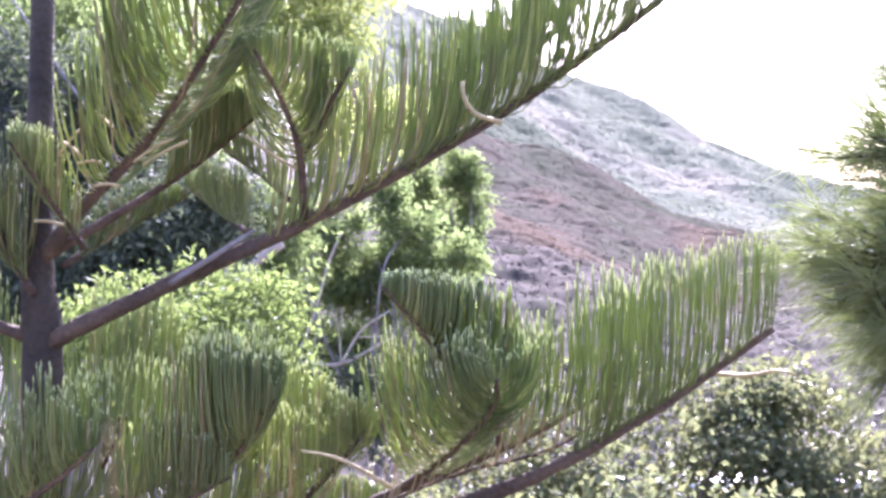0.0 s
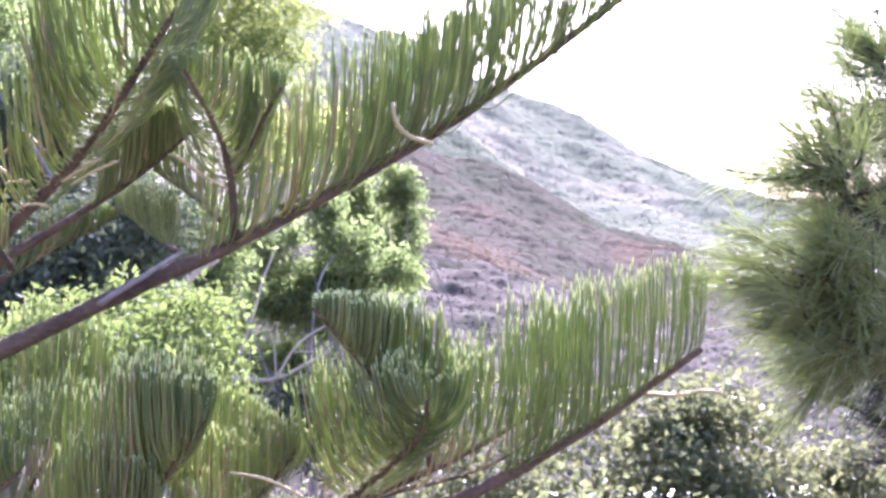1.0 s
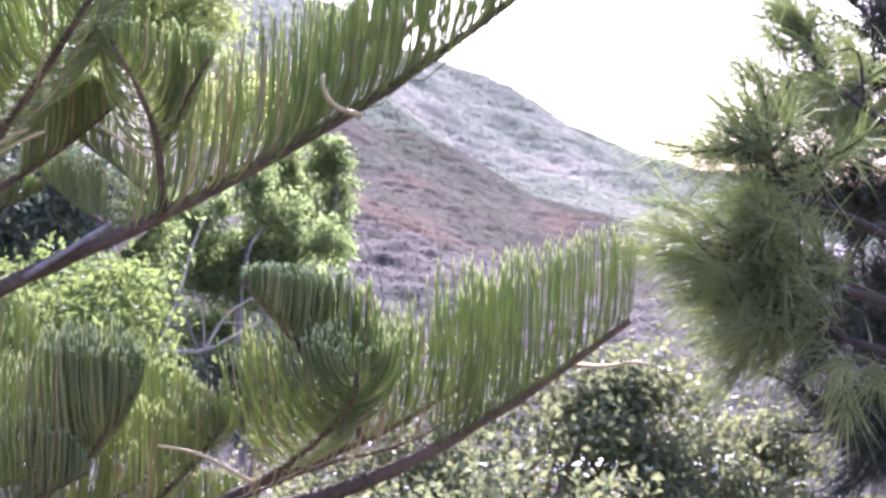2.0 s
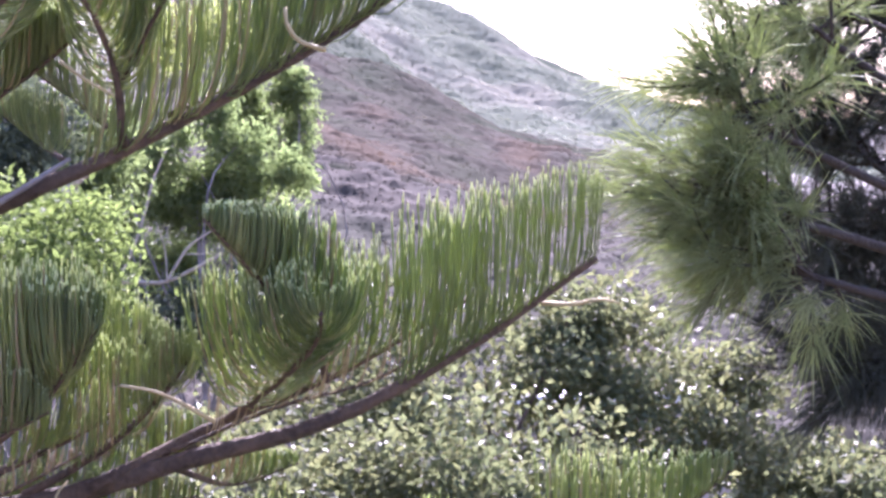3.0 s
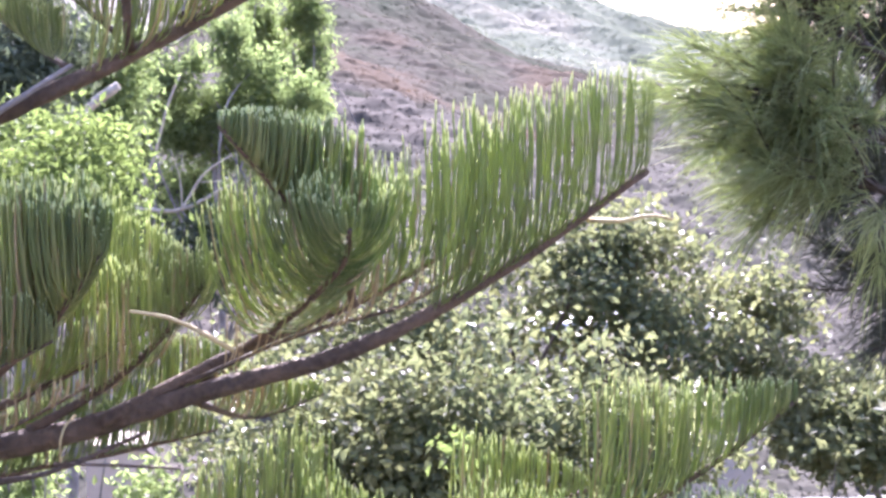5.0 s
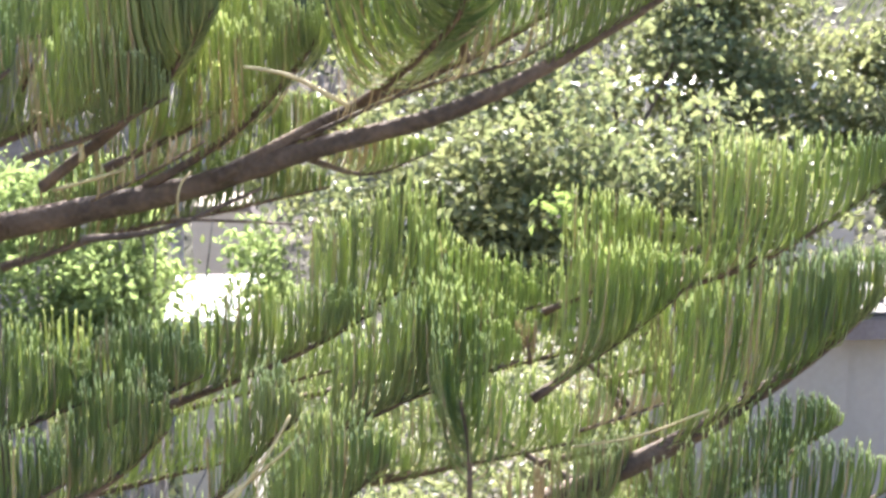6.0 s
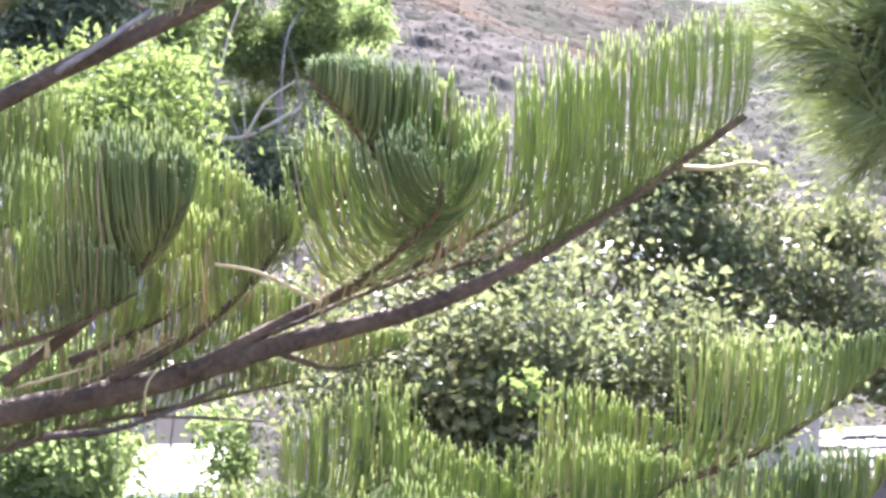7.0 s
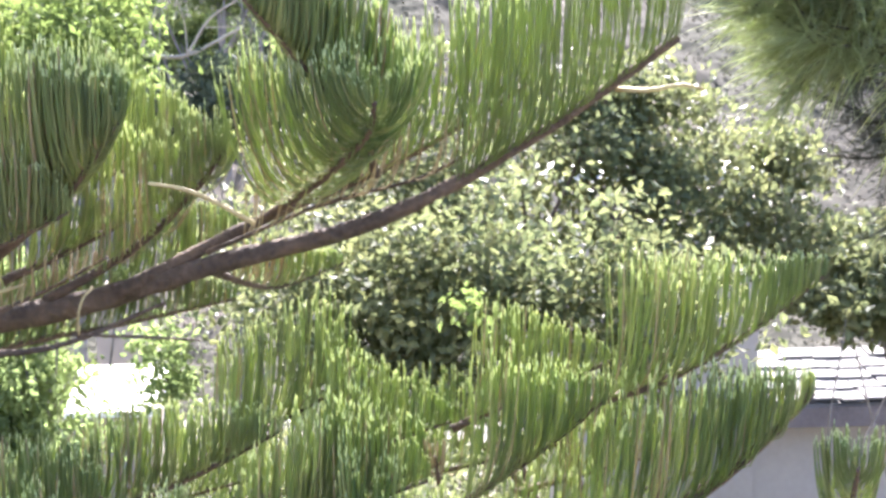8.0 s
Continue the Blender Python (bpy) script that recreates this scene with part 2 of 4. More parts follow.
# ---- leaves ----
def leaf_faces(centres, size, rng, droop=0.2, slim=0.5, spread=1.0, along=None):
    """Many small folded leaves: folded along the midrib, turned at random."""
    n = len(centres)
    d = rng.standard_normal((n, 3)) * spread
    if along is not None:
        d += along
    d[:, 2] -= droop
    d /= np.linalg.norm(d, axis=1)[:, None]
    s = np.cross(d, rng.standard_normal((n, 3)))
    s /= np.linalg.norm(s, axis=1)[:, None]
    up = np.cross(s, d)
    L = size * rng.uniform(0.6, 1.3, n)[:, None]
    W = L * slim * 0.5
    c = np.asarray(centres)
    tip, mid = c + d * L - up * L * 0.08, c + d * L * 0.45
    v = np.stack([c, mid + s * W + up * W * 0.35, tip, mid - s * W + up * W * 0.35], 1).reshape(-1, 3)
    o = np.arange(n)[:, None] * 4
    f = np.stack([o + [0, 1, 2], o + [0, 2, 3]], 1).reshape(-1, 3)
    return v, f


def ragged(lobes, per, rng, small=0.55):
    """Breaks each lobe into smaller bunches of leaves with gaps between them."""
    out = []
    for c, r in lobes:
        for k in range(per):
            d = rng.standard_normal(3)
            d *= rng.uniform(0.45, 1.05) / np.linalg.norm(d)
            out.append((np.array(c) + d * np.array(r), np.array(r) * small * rng.uniform(0.6, 1.3)))
    return out


def crown_points(lobes, clumps, per, clump_size, rng, shell=0.55):
    """Points of leaf clumps spread over several lobes (centre, radii), thicker towards their skin."""
    vol = np.array([r[0] * r[1] * r[2] for _, r in lobes]) ** 0.7
    pick = rng.choice(len(lobes), clumps, p=vol / vol.sum())
    d = rng.standard_normal((clumps, 3))
    d /= np.linalg.norm(d, axis=1)[:, None]
    rr = rng.uniform(shell, 1.0, clumps) ** 0.6
    cen = np.array([lobes[i][0] for i in pick]) + d * rr[:, None] * np.array([lobes[i][1] for i in pick])
    out = np.repeat(cen, per, 0) + rng.standard_normal((clumps * per, 3)) * clump_size * np.array([1, 1, 0.75])
    return out, cen


def leafy_tree(name, foot, lobes, leaf, material, clumps, per, clump_size, label, category, bark=GREY_BARK, r=0.12, seed=1, slim=0.5, droop=0.2, group="", limbs=3, bunches=0):
    """A tree with a tapered trunk, limbs that reach into its lobes, and a crown of leaf clumps."""
    rng = np.random.default_rng(seed)
    t = thing(name, (foot[0], foot[1], float(height(foot[0], foot[1]))), label, category, group)
    base_pt = np.array(t.location)
    top = np.mean([c for c, _ in lobes], 0)
    line = spline([base_pt - [0, 0, 0.3], base_pt * 0.6 + top * 0.4 + rng.normal(0, 0.15, 3), top], 14)
    under(part("trunk", mesh_of("trunk", *tube(line, r, r * 0.35, 9, 0.05, rng=rng), bark, True)), t)
    pts, cen = crown_points(ragged(lobes, bunches, rng) if bunches else lobes, clumps, per, clump_size, rng)
    reach = [c for c, _ in lobes] + [cen[i] for i in rng.choice(len(cen), limbs)]
    for k, e in enumerate(reach):
        s = line[rng.integers(7, 12)]
        m = (s + np.array(e)) / 2 + rng.normal(0, 0.12, 3) * np.linalg.norm(np.array(e) - s) + [0, 0, 0.1]
        under(part("limb", mesh_of("limb", *tube(spline([s, m, e], 9), r * 0.3, r * 0.08, 6, 0.05, rng=rng), bark, True)), t)
    v, f = leaf_faces(pts, leaf, rng, droop, slim)
    under(part("crown", mesh_of("crown", v, f, material), kind="stuff"), t)
    return t


# ---- hillside scrub ----
def domes(x, y, cell, tall, seed):
    """Height of bushes that grow side by side, one to a cell, each of its own size."""
    rng = np.random.default_rng(seed)
    table = rng.random((64, 64, 4))
    i, j = np.floor(x / cell).astype(int), np.floor(y / cell).astype(int)
    top = np.zeros_like(x)
    for a in (-1, 0, 1):
        for b in (-1, 0, 1):
            t = table[(i + a) % 64, (j + b) % 64]
            cx, cy = (i + a + 0.1 + 0.8 * t[..., 0]) * cell, (j + b + 0.1 + 0.8 * t[..., 1]) * cell
            r = cell * (0.45 + 0.5 * t[..., 2])
            top = np.maximum(top, (0.35 + 0.65 * t[..., 3]) * np.maximum(0, 1 - ((x - cx) ** 2 + (y - cy) ** 2) / r ** 2))
    return tall * top


def scrub(name, n, area, cell, tall, step, leaf, material, label, seed):
    """Brush that covers a slope: a close canopy of low bushes with loose leaf sprays on its skin."""
    rng = np.random.default_rng(seed)

    def skin(x, y):
        rim = np.clip(np.minimum(np.minimum(x - area[0], area[1] - x), np.minimum(y - area[2], area[3] - y)) / 2.5, 0, 1)
        bushes = domes(x, y, cell, tall, seed) + domes(x, y, cell * 0.37, tall * 0.3, seed + 1) + domes(x, y, cell * 2.7, tall * 0.6, seed + 2)
        return height(x, y) - 0.35 + rim * (0.4 + bushes)

    gx, gy = np.meshgrid(np.arange(area[0], area[1], step), np.arange(area[2], area[3], step))
    gx, gy = gx + rng.uniform(-0.3, 0.3, gx.shape) * step, gy + rng.uniform(-0.3, 0.3, gx.shape) * step
    sheet = np.stack([gx, gy, skin(gx, gy)], -1).reshape(-1, 3)
    k = np.arange(gx.size).reshape(gx.shape)
    quads = np.stack([k[:-1, :-1], k[:-1, 1:], k[1:, 1:], k[1:, :-1]], -1).reshape(-1, 4)
    x, y = rng.uniform(area[0], area[1], n), rng.uniform(area[2], area[3], n)
    z = skin(x, y)
    e = 0.15
    out = np.stack([(z - skin(x + e, y)) / e, (z - skin(x, y + e)) / e, np.ones(n)], -1) + rng.standard_normal((n, 3)) * 0.3
    out /= np.linalg.norm(out, axis=1)[:, None]
    a = np.cross(out, rng.standard_normal((n, 3)))
    a /= np.linalg.norm(a, axis=1)[:, None]
    b = np.cross(out, a)
    p = np.stack([x, y, z], -1) + out * leaf * rng.uniform(0.1, 0.5, (n, 1))
    L = leaf * rng.uniform(0.4, 1.3, (n, 1))
    v = np.stack([p - a * L, p + b * L * 0.6, p + a * L, p - b * L * 0.6], 1).reshape(-1, 3)
    f = np.arange(n * 4).reshape(-1, 4) + len(sheet)
    ob = part(name, mesh_of(name, np.vstack([sheet, v]), np.vstack([quads, f]), material, True))
    return tagged(ob, label, "scrub", kind="stuff")


scrub("hillside_scrub", 45000, (-8, 34, 74, 124), 1.2, 0.26, 0.2, 0.09, SCRUB_BROWN, "dry mauve-brown scrub covering the near slope", 5)
scrub("slope_foot_scrub", 22000, (-8, 28, 46, 80), 1.3, 0.3, 0.2, 0.1, SCRUB_SHADE, "grey-green scrub at the foot of the slope, shade put into its colour", 15)
scrub("hillside_brush", 70000, (-16, 60, 116, 226), 2.2, 0.42, 0.45, 0.18, SCRUB_GREEN, "grey-green brush covering the far hillside, haze put into its pale colour", 6)
scrub("valley_brush", 14000, (-12, 20, 31, 52), 1.0, 0.35, 0.16, 0.09, SCRUB_SHADE, "dull undergrowth on the valley floor, shade put into its colour", 7)


# ---- conifer with rope-like branchlets ----
def cord_shape(rng, wide=False, rings=8, sides=5):
    """One cord, a metre long: leaves its limb outwards (x) and bends up (z); scaly skin, blunt tip."""
    t0, t1 = radians(rng.uniform(34, 64)), radians(rng.uniform(-4, 4))
    if wide:
        t0 = radians(rng.uniform(66, 92))
    s = np.append(np.linspace(0, 0.95, rings - 1), 1.0)
    ang = t1 + (t0 - t1) * np.exp(-s * (rng.uniform(2.0, 3.2) if wide else rng.uniform(3.2, 6.0)))
    step = np.stack([np.sin(ang), rng.normal(0, 0.04, rings), np.cos(ang)], -1)
    line = np.vstack([np.zeros(3), np.cumsum(step[:-1] * np.diff(s)[:, None], 0)])
    rad = np.interp(s, [0, 0.15, 0.6, 0.93, 1], [0.55, 0.85, 1.0, 0.9, 0.45]) * (1 + 0.12 * (-1) ** np.arange(rings))
    a = np.linspace(0, 2 * np.pi, sides, endpoint=False)
    return line, rad, a


CORDS = [cord_shape(np.random.default_rng(100 + k), k >= 14) for k in range(28)]


def cord_mesh(k, base_pt, way, length, radius, tilt):
    """Corners of cord k set at base_pt, leaning out along way (level), as long as given."""
    line, rad, a = CORDS[k]
    x = np.array([way[0], way[1], 0.0])
    x /= np.linalg.norm(x) + 1e-9
    y = np.array([-x[1], x[0], 0.0])
    z = np.array([tilt[0], tilt[1], 1.0])
    z /= np.linalg.norm(z)
    p = np.array(base_pt) + length * (line[:, :1] * x + line[:, 1:2] * y + line[:, 2:] * z)
    r = radius * rad[:, None, None]
    tan = np.gradient(p, axis=0)
    tan /= np.linalg.norm(tan, axis=1)[:, None]
    u = np.cross(tan, y + 0.01)
    u /= np.linalg.norm(u, axis=1)[:, None]
    w = np.cross(tan, u)
    return (p[:, None] + r * (np.cos(a)[None, :, None] * u[:, None] + np.sin(a)[None, :, None] * w[:, None])).reshape(-1, 3)


RINGS, SIDES = 8, 5
CORD_FACES = np.array([(i * SIDES + j, i * SIDES + (j + 1) % SIDES, (i + 1) * SIDES + (j + 1) % SIDES, (i + 1) * SIDES + j)
                       for i in range(RINGS - 1) for j in range(SIDES)])
CORD_CAP = [tuple((RINGS - 1) * SIDES + j for j in range(SIDES))]

CORD_MESHES = [tip_faces(mesh_of("branchlet", cord_mesh(k, (0, 0, 0), (1, 0), 1.0, 0.0052, (0, 0)), CORD_FACES.tolist() + CORD_CAP, CORD, True), 1) for k in range(14)]
tree_foot = (-0.990, 4.050, 11.708)
pine = thing("cord_leaved_pine", (tree_foot[0], tree_foot[1], float(height(tree_foot[0], tree_foot[1]))),
             "tall young conifer with rope-like upright green branchlets", "tree")
frond_count = 0


def frond(points, r0, r1, start=0.15, longest=0.32, gap=0.0047, taper=0.6, dry=0.05, spread=58, inner=0.75, fat=0.00215, single=False, tip=0.12, wide=0.0, ahead=0.3, lean=1.0):
    """A branch of the conifer: a limb through the points and two rows of cords that rise from it,
    shorter towards the tip; a few of the inner ones are dry."""
    global frond_count
    frond_count += 1
    rng = np.random.default_rng(500 + frond_count)
    length = sum(np.linalg.norm(np.subtract(b, a)) for a, b in zip(points, points[1:]))
    line = spline(points, max(10, int(length / 0.05)))
    limb = under(part("branch", mesh_of("branch", *tube(line, r0, r1, 9, 0.07, 0.8, rng), BARK, True)), pine)
    n = int(length * (1 - start) / gap)
    fine = spline(points, 240)
    verts, faces, dverts = [], [], []
    for i in range(n):
        s = start + (1 - start) * (i + rng.uniform(-0.4, 0.4)) / n
        s = min(max(s, 0), 0.998)
        k = int(s * 239)
        p = fine[k]
        fwd = fine[min(k + 4, 239)] - fine[max(k - 4, 0)]
        head = math.atan2(fwd[1], fwd[0])
        for side in (1, -1):
            if rng.random() < 0.08:
                continue
            a = head + side * radians(spread + rng.normal(0, 9))
            along = (s - start) / (1 - start)
            size = longest * min(1, inner + along) * (1 if along < 1 - taper else tip + (1 - tip) * ((1 - along) / taper) ** 0.7)
            size *= rng.uniform(0.86, 1.06)
            if side * rng.random() > 1 - ahead:
                a = head + rng.normal(0, 0.35)
            if single:
                x = Vector((math.cos(a), math.sin(a), 0))
                z = Vector((*rng.normal(0, 0.035, 2), 1)).normalized()
                ob = part("branchlet", CORD_MESHES[rng.integers(14)], limb)
                ob.matrix_basis = Matrix.Translation(p) @ Matrix((x, Vector((-x.y, x.x, 0)), z)).transposed().to_4x4() @ Matrix.Scale(size, 4)
                continue
            q = cord_mesh(rng.integers(14) + (14 if rng.random() < wide else 0), p + rng.normal(0, r1 * 0.4, 3), (lean * math.cos(a), lean * math.sin(a)), size, 0.84 * fat * rng.uniform(0.8, 1.2), rng.normal(0, 0.035, 2))
            (dverts if rng.random() < dry * (2.2 if along < 0.3 else 0.4) else verts).append(q)
    for name, group, mat in (("foliage", verts, CORD), ("dry_foliage", dverts, DRY_CORD)):
        if group:
            m = len(group)
            f = (np.arange(m)[:, None, None] * RINGS * SIDES + CORD_FACES).reshape(-1, 4).tolist()
            f += [tuple(j + c * RINGS * SIDES for j in CORD_CAP[0]) for c in range(m)]
            me = mesh_of(name, np.vstack(group), f, mat, True)
            ob = part(name, tip_faces(me, m) if mat is CORD else me, kind="stuff")
            ob.parent = limb
    return limb


def limb_only(points, r0, r1, material=BARK, name="twig", label=""):
    length = sum(np.linalg.norm(np.subtract(b, a)) for a, b in zip(points, points[1:]))
    return under(part(name, mesh_of(name, *tube(spline(points, max(8, int(length / 0.03))), r0, r1, 7, 0.08), material, True), label=label), pine)


foot = np.array(pine.location)
trunk_line = spline([foot - [0, 0, 0.4], (-1.005, 4.080, 10.791), (-0.989, 4.050, 11.722), (-1.003, 4.050, 11.960), (-1.009, 4.120, 12.499), (-1.014, 4.200, 13.363)], 60)
under(part("trunk", mesh_of("trunk", *tube(trunk_line, 0.075, 0.021, 14, 0.03, 0.9), SHADED_BARK, True)), pine)

# upper whorl
frond([(-0.971, 4.030, 11.771), (-0.664, 3.980, 11.915), (-0.332, 3.950, 12.065), (0.022, 3.950, 12.257), (0.294, 3.950, 12.430), (0.648, 3.950, 12.696)], 0.026, 0.009, start=0.34, longest=0.4, taper=0.12, gap=0.0052, wide=0.15, fat=0.0026)
frond([(-1.231, 3.950, 11.266), (-1.108, 3.900, 11.342), (-0.988, 3.850, 11.417)], 0.012, 0.005, start=0.05, longest=0.35)
frond([(-0.225, 3.970, 12.145), (-0.062, 4.100, 12.235), (0.067, 4.200, 12.342), (0.229, 4.250, 12.500), (0.409, 4.300, 12.713)], 0.012, 0.006, start=0.2, longest=0.31)
frond([(-0.333, 3.930, 12.076), (-0.335, 3.850, 12.214), (-0.364, 3.780, 12.327), (-0.426, 3.700, 12.450)], 0.012, 0.005, start=0.3, longest=0.24, taper=0.6, wide=0.7, spread=70, gap=0.0042, ahead=0.1, fat=0.003)
frond([(-0.337, 3.880, 12.209), (-0.274, 3.800, 12.316), (-0.209, 3.700, 12.410)], 0.008, 0.004, start=0.1, longest=0.2)
frond([(-0.364, 4.000, 12.109), (-0.452, 4.050, 12.183), (-0.550, 4.100, 12.249)], 0.007, 0.004, start=0.1, longest=0.17)
frond([(-0.474, 4.000, 12.040), (-0.556, 4.200, 12.081), (-0.681, 4.350, 12.166)], 0.008, 0.004, start=0.2, longest=0.16)
frond([(-1.003, 4.050, 11.960), (-0.864, 3.950, 12.104), (-0.682, 3.850, 12.271), (-0.574, 3.750, 12.396), (-0.433, 3.650, 12.587)], 0.021, 0.007, start=0.3, longest=0.44, gap=0.0042, taper=0.2, spread=74, wide=0.85, ahead=0.08, fat=0.003)
frond([(-0.964, 4.030, 11.987), (-0.704, 4.050, 12.148), (-0.543, 4.050, 12.260), (-0.436, 4.000, 12.346)], 0.014, 0.005, start=0.35, longest=0.22, taper=0.8, gap=0.0024, fat=0.003, lean=0.45, tip=0.03)
frond([(-0.927, 4.000, 12.063), (-0.960, 3.900, 12.176), (-1.014, 3.850, 12.287)], 0.007, 0.004, start=0.1, longest=0.13, gap=0.015)
frond([(-1.006, 4.050, 11.946), (-1.054, 3.950, 12.029), (-1.148, 3.900, 12.163)], 0.014, 0.006, start=0.15, longest=0.26)
frond([(-1.011, 4.050, 11.778), (-1.137, 4.000, 11.836), (-1.476, 3.950, 12.015)], 0.02, 0.01, start=0.4)
limb_only([(0.044, 3.720, 12.380), (0.049, 3.710, 12.340), (0.078, 3.710, 12.304), (0.133, 3.700, 12.286)], 0.0045, 0.006, DRY_TWIG, label="pale dry twig caught on the branch")
limb_only([(-0.443, 3.680, 12.255), (-0.386, 3.680, 12.214), (-0.330, 3.700, 12.182)], 0.004, 0.003, DRY_TWIG, label="pale dry twig")
limb_only([(-0.661, 3.960, 11.915), (-0.547, 3.930, 11.985), (-0.455, 3.950, 12.045)], 0.008, 0.005, GREY_BARK)
frond([(-0.864, 3.950, 12.001), (-0.935, 3.850, 12.134), (-0.995, 3.750, 12.247)], 0.009, 0.004, start=0.1, longest=0.17, taper=0.6, gap=0.0032, tip=0.1, lean=0.6)
frond([(-0.999, 4.000, 11.891), (-1.068, 3.950, 12.015), (-1.176, 3.900, 12.149)], 0.012, 0.005, start=0.1, longest=0.26, gap=0.0036)
frond([(-0.941, 4.050, 11.959), (-0.802, 4.200, 12.059), (-0.673, 4.300, 12.135)], 0.009, 0.004, start=0.1, longest=0.13, gap=0.004, dry=0.12, wide=0.3)
limb_only([(-0.835, 3.800, 12.338), (-0.795, 3.800, 12.309), (-0.756, 3.800, 12.269)], 0.003, 0.0042, DRY_TWIG, label="pale yellow-green dry twig crossing the branches")
limb_only([(-0.897, 3.820, 12.217), (-0.867, 3.820, 12.257), (-0.837, 3.820, 12.286)], 0.003, 0.0042, DRY_TWIG, label="pale yellow-green dry twig crossing the branches")
limb_only([(-0.886, 3.800, 12.250), (-0.861, 3.800, 12.236), (-0.836, 3.800, 12.211)], 0.003, 0.0042, DRY_TWIG, label="pale yellow-green dry twig crossing the branches")
limb_only([(-0.852, 3.820, 12.198), (-0.824, 3.820, 12.205), (-0.796, 3.820, 12.202)], 0.003, 0.0042, DRY_TWIG, label="pale yellow-green dry twig crossing the branches")
limb_only([(-0.697, 3.800, 12.194), (-0.645, 3.800, 12.227), (-0.592, 3.800, 12.250)], 0.003, 0.0042, DRY_TWIG, label="pale yellow-green dry twig crossing the branches")
limb_only([(-0.722, 3.820, 12.202), (-0.676, 3.820, 12.235), (-0.630, 3.820, 12.257)], 0.003, 0.0042, DRY_TWIG, label="pale yellow-green dry twig crossing the branches")
limb_only([(-0.961, 3.850, 12.065), (-0.927, 3.850, 12.066), (-0.892, 3.850, 12.057)], 0.003, 0.0042, DRY_TWIG, label="pale yellow-green dry twig crossing the branches")
limb_only([(-0.815, 3.820, 12.146), (-0.783, 3.820, 12.152), (-0.750, 3.820, 12.146)], 0.003, 0.0042, DRY_TWIG, label="pale yellow-green dry twig crossing the branches")

# unseen whorl added above the view, its far branches set to shade fronds below
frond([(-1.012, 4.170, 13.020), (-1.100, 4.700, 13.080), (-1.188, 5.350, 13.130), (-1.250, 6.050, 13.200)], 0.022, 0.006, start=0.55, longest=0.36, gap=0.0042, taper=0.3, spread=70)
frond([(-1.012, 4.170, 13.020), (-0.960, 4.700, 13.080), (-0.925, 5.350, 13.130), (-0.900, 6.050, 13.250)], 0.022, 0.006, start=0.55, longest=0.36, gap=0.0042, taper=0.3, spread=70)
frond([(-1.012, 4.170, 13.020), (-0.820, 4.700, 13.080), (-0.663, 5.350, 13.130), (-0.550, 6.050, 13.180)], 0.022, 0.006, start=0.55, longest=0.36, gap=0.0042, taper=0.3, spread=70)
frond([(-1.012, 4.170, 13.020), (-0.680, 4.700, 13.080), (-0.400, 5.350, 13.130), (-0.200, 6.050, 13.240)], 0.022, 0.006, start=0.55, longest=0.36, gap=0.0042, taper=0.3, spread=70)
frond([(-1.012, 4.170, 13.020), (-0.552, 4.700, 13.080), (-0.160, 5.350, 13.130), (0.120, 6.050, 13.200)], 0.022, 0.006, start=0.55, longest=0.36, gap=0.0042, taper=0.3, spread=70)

# middle whorl
frond([(-1.037, 4.202, 11.098), (-0.547, 4.065, 11.213), (-0.200, 3.991, 11.320), (0.151, 3.916, 11.428), (0.474, 3.898, 11.598), (0.782, 3.885, 11.812)], 0.037, 0.009, start=0.7, longest=0.46, taper=1.0, inner=1.0, dry=0.08, single=True, tip=0.5, gap=0.0048, spread=76, ahead=0.0)
frond([(-0.422, 4.006, 11.255), (-0.097, 4.038, 11.412), (0.186, 4.120, 11.514), (0.512, 4.153, 11.696)], 0.019, 0.005, start=0.42, longest=0.35, dry=0.16, tip=0.6, gap=0.0055, spread=70, ahead=0.1)
frond([(0.139, 3.923, 11.521), (0.110, 3.783, 11.628), (0.003, 3.600, 11.764), (-0.126, 3.422, 11.922)], 0.01, 0.004, start=0.2, longest=0.3, taper=0.8, tip=0.03, gap=0.0021, fat=0.003, lean=0.45)
frond([(-0.096, 4.018, 11.415), (0.023, 3.784, 11.535), (0.104, 3.533, 11.651), (0.112, 3.387, 11.728)], 0.012, 0.005, start=0.1, longest=0.42, spread=66, taper=1.0, tip=0.05, inner=1.0, wide=0.8, gap=0.0036)
frond([(-0.814, 4.041, 11.239), (-0.554, 3.881, 11.446), (-0.452, 3.779, 11.560), (-0.382, 3.729, 11.661)], 0.014, 0.005, start=0.2, longest=0.42, taper=0.95, inner=1.0, spread=60, gap=0.0032, tip=0.04, fat=0.0029, lean=0.6)
frond([(-0.587, 4.070, 11.228), (-0.396, 4.010, 11.344), (-0.261, 3.956, 11.469), (-0.180, 3.906, 11.578)], 0.012, 0.005, start=0.2, longest=0.27, spread=64, dry=0.16, wide=0.4, gap=0.005)
frond([(-1.029, 4.516, 11.276), (-0.746, 4.547, 11.371), (-0.480, 4.528, 11.445), (-0.261, 4.562, 11.498)], 0.014, 0.005, start=0.1, longest=0.4)
frond([(-0.981, 4.100, 11.549), (-0.846, 4.350, 11.552), (-0.704, 4.500, 11.598)], 0.014, 0.006, start=0.1, longest=0.4)
frond([(-1.026, 4.000, 11.532), (-1.251, 4.200, 11.596), (-1.459, 4.300, 11.646)], 0.014, 0.006, start=0.1, longest=0.4)
frond([(-0.988, 3.800, 11.399), (-0.861, 3.650, 11.485), (-0.758, 3.550, 11.567)], 0.01, 0.005, start=0.1, longest=0.28, taper=0.6)
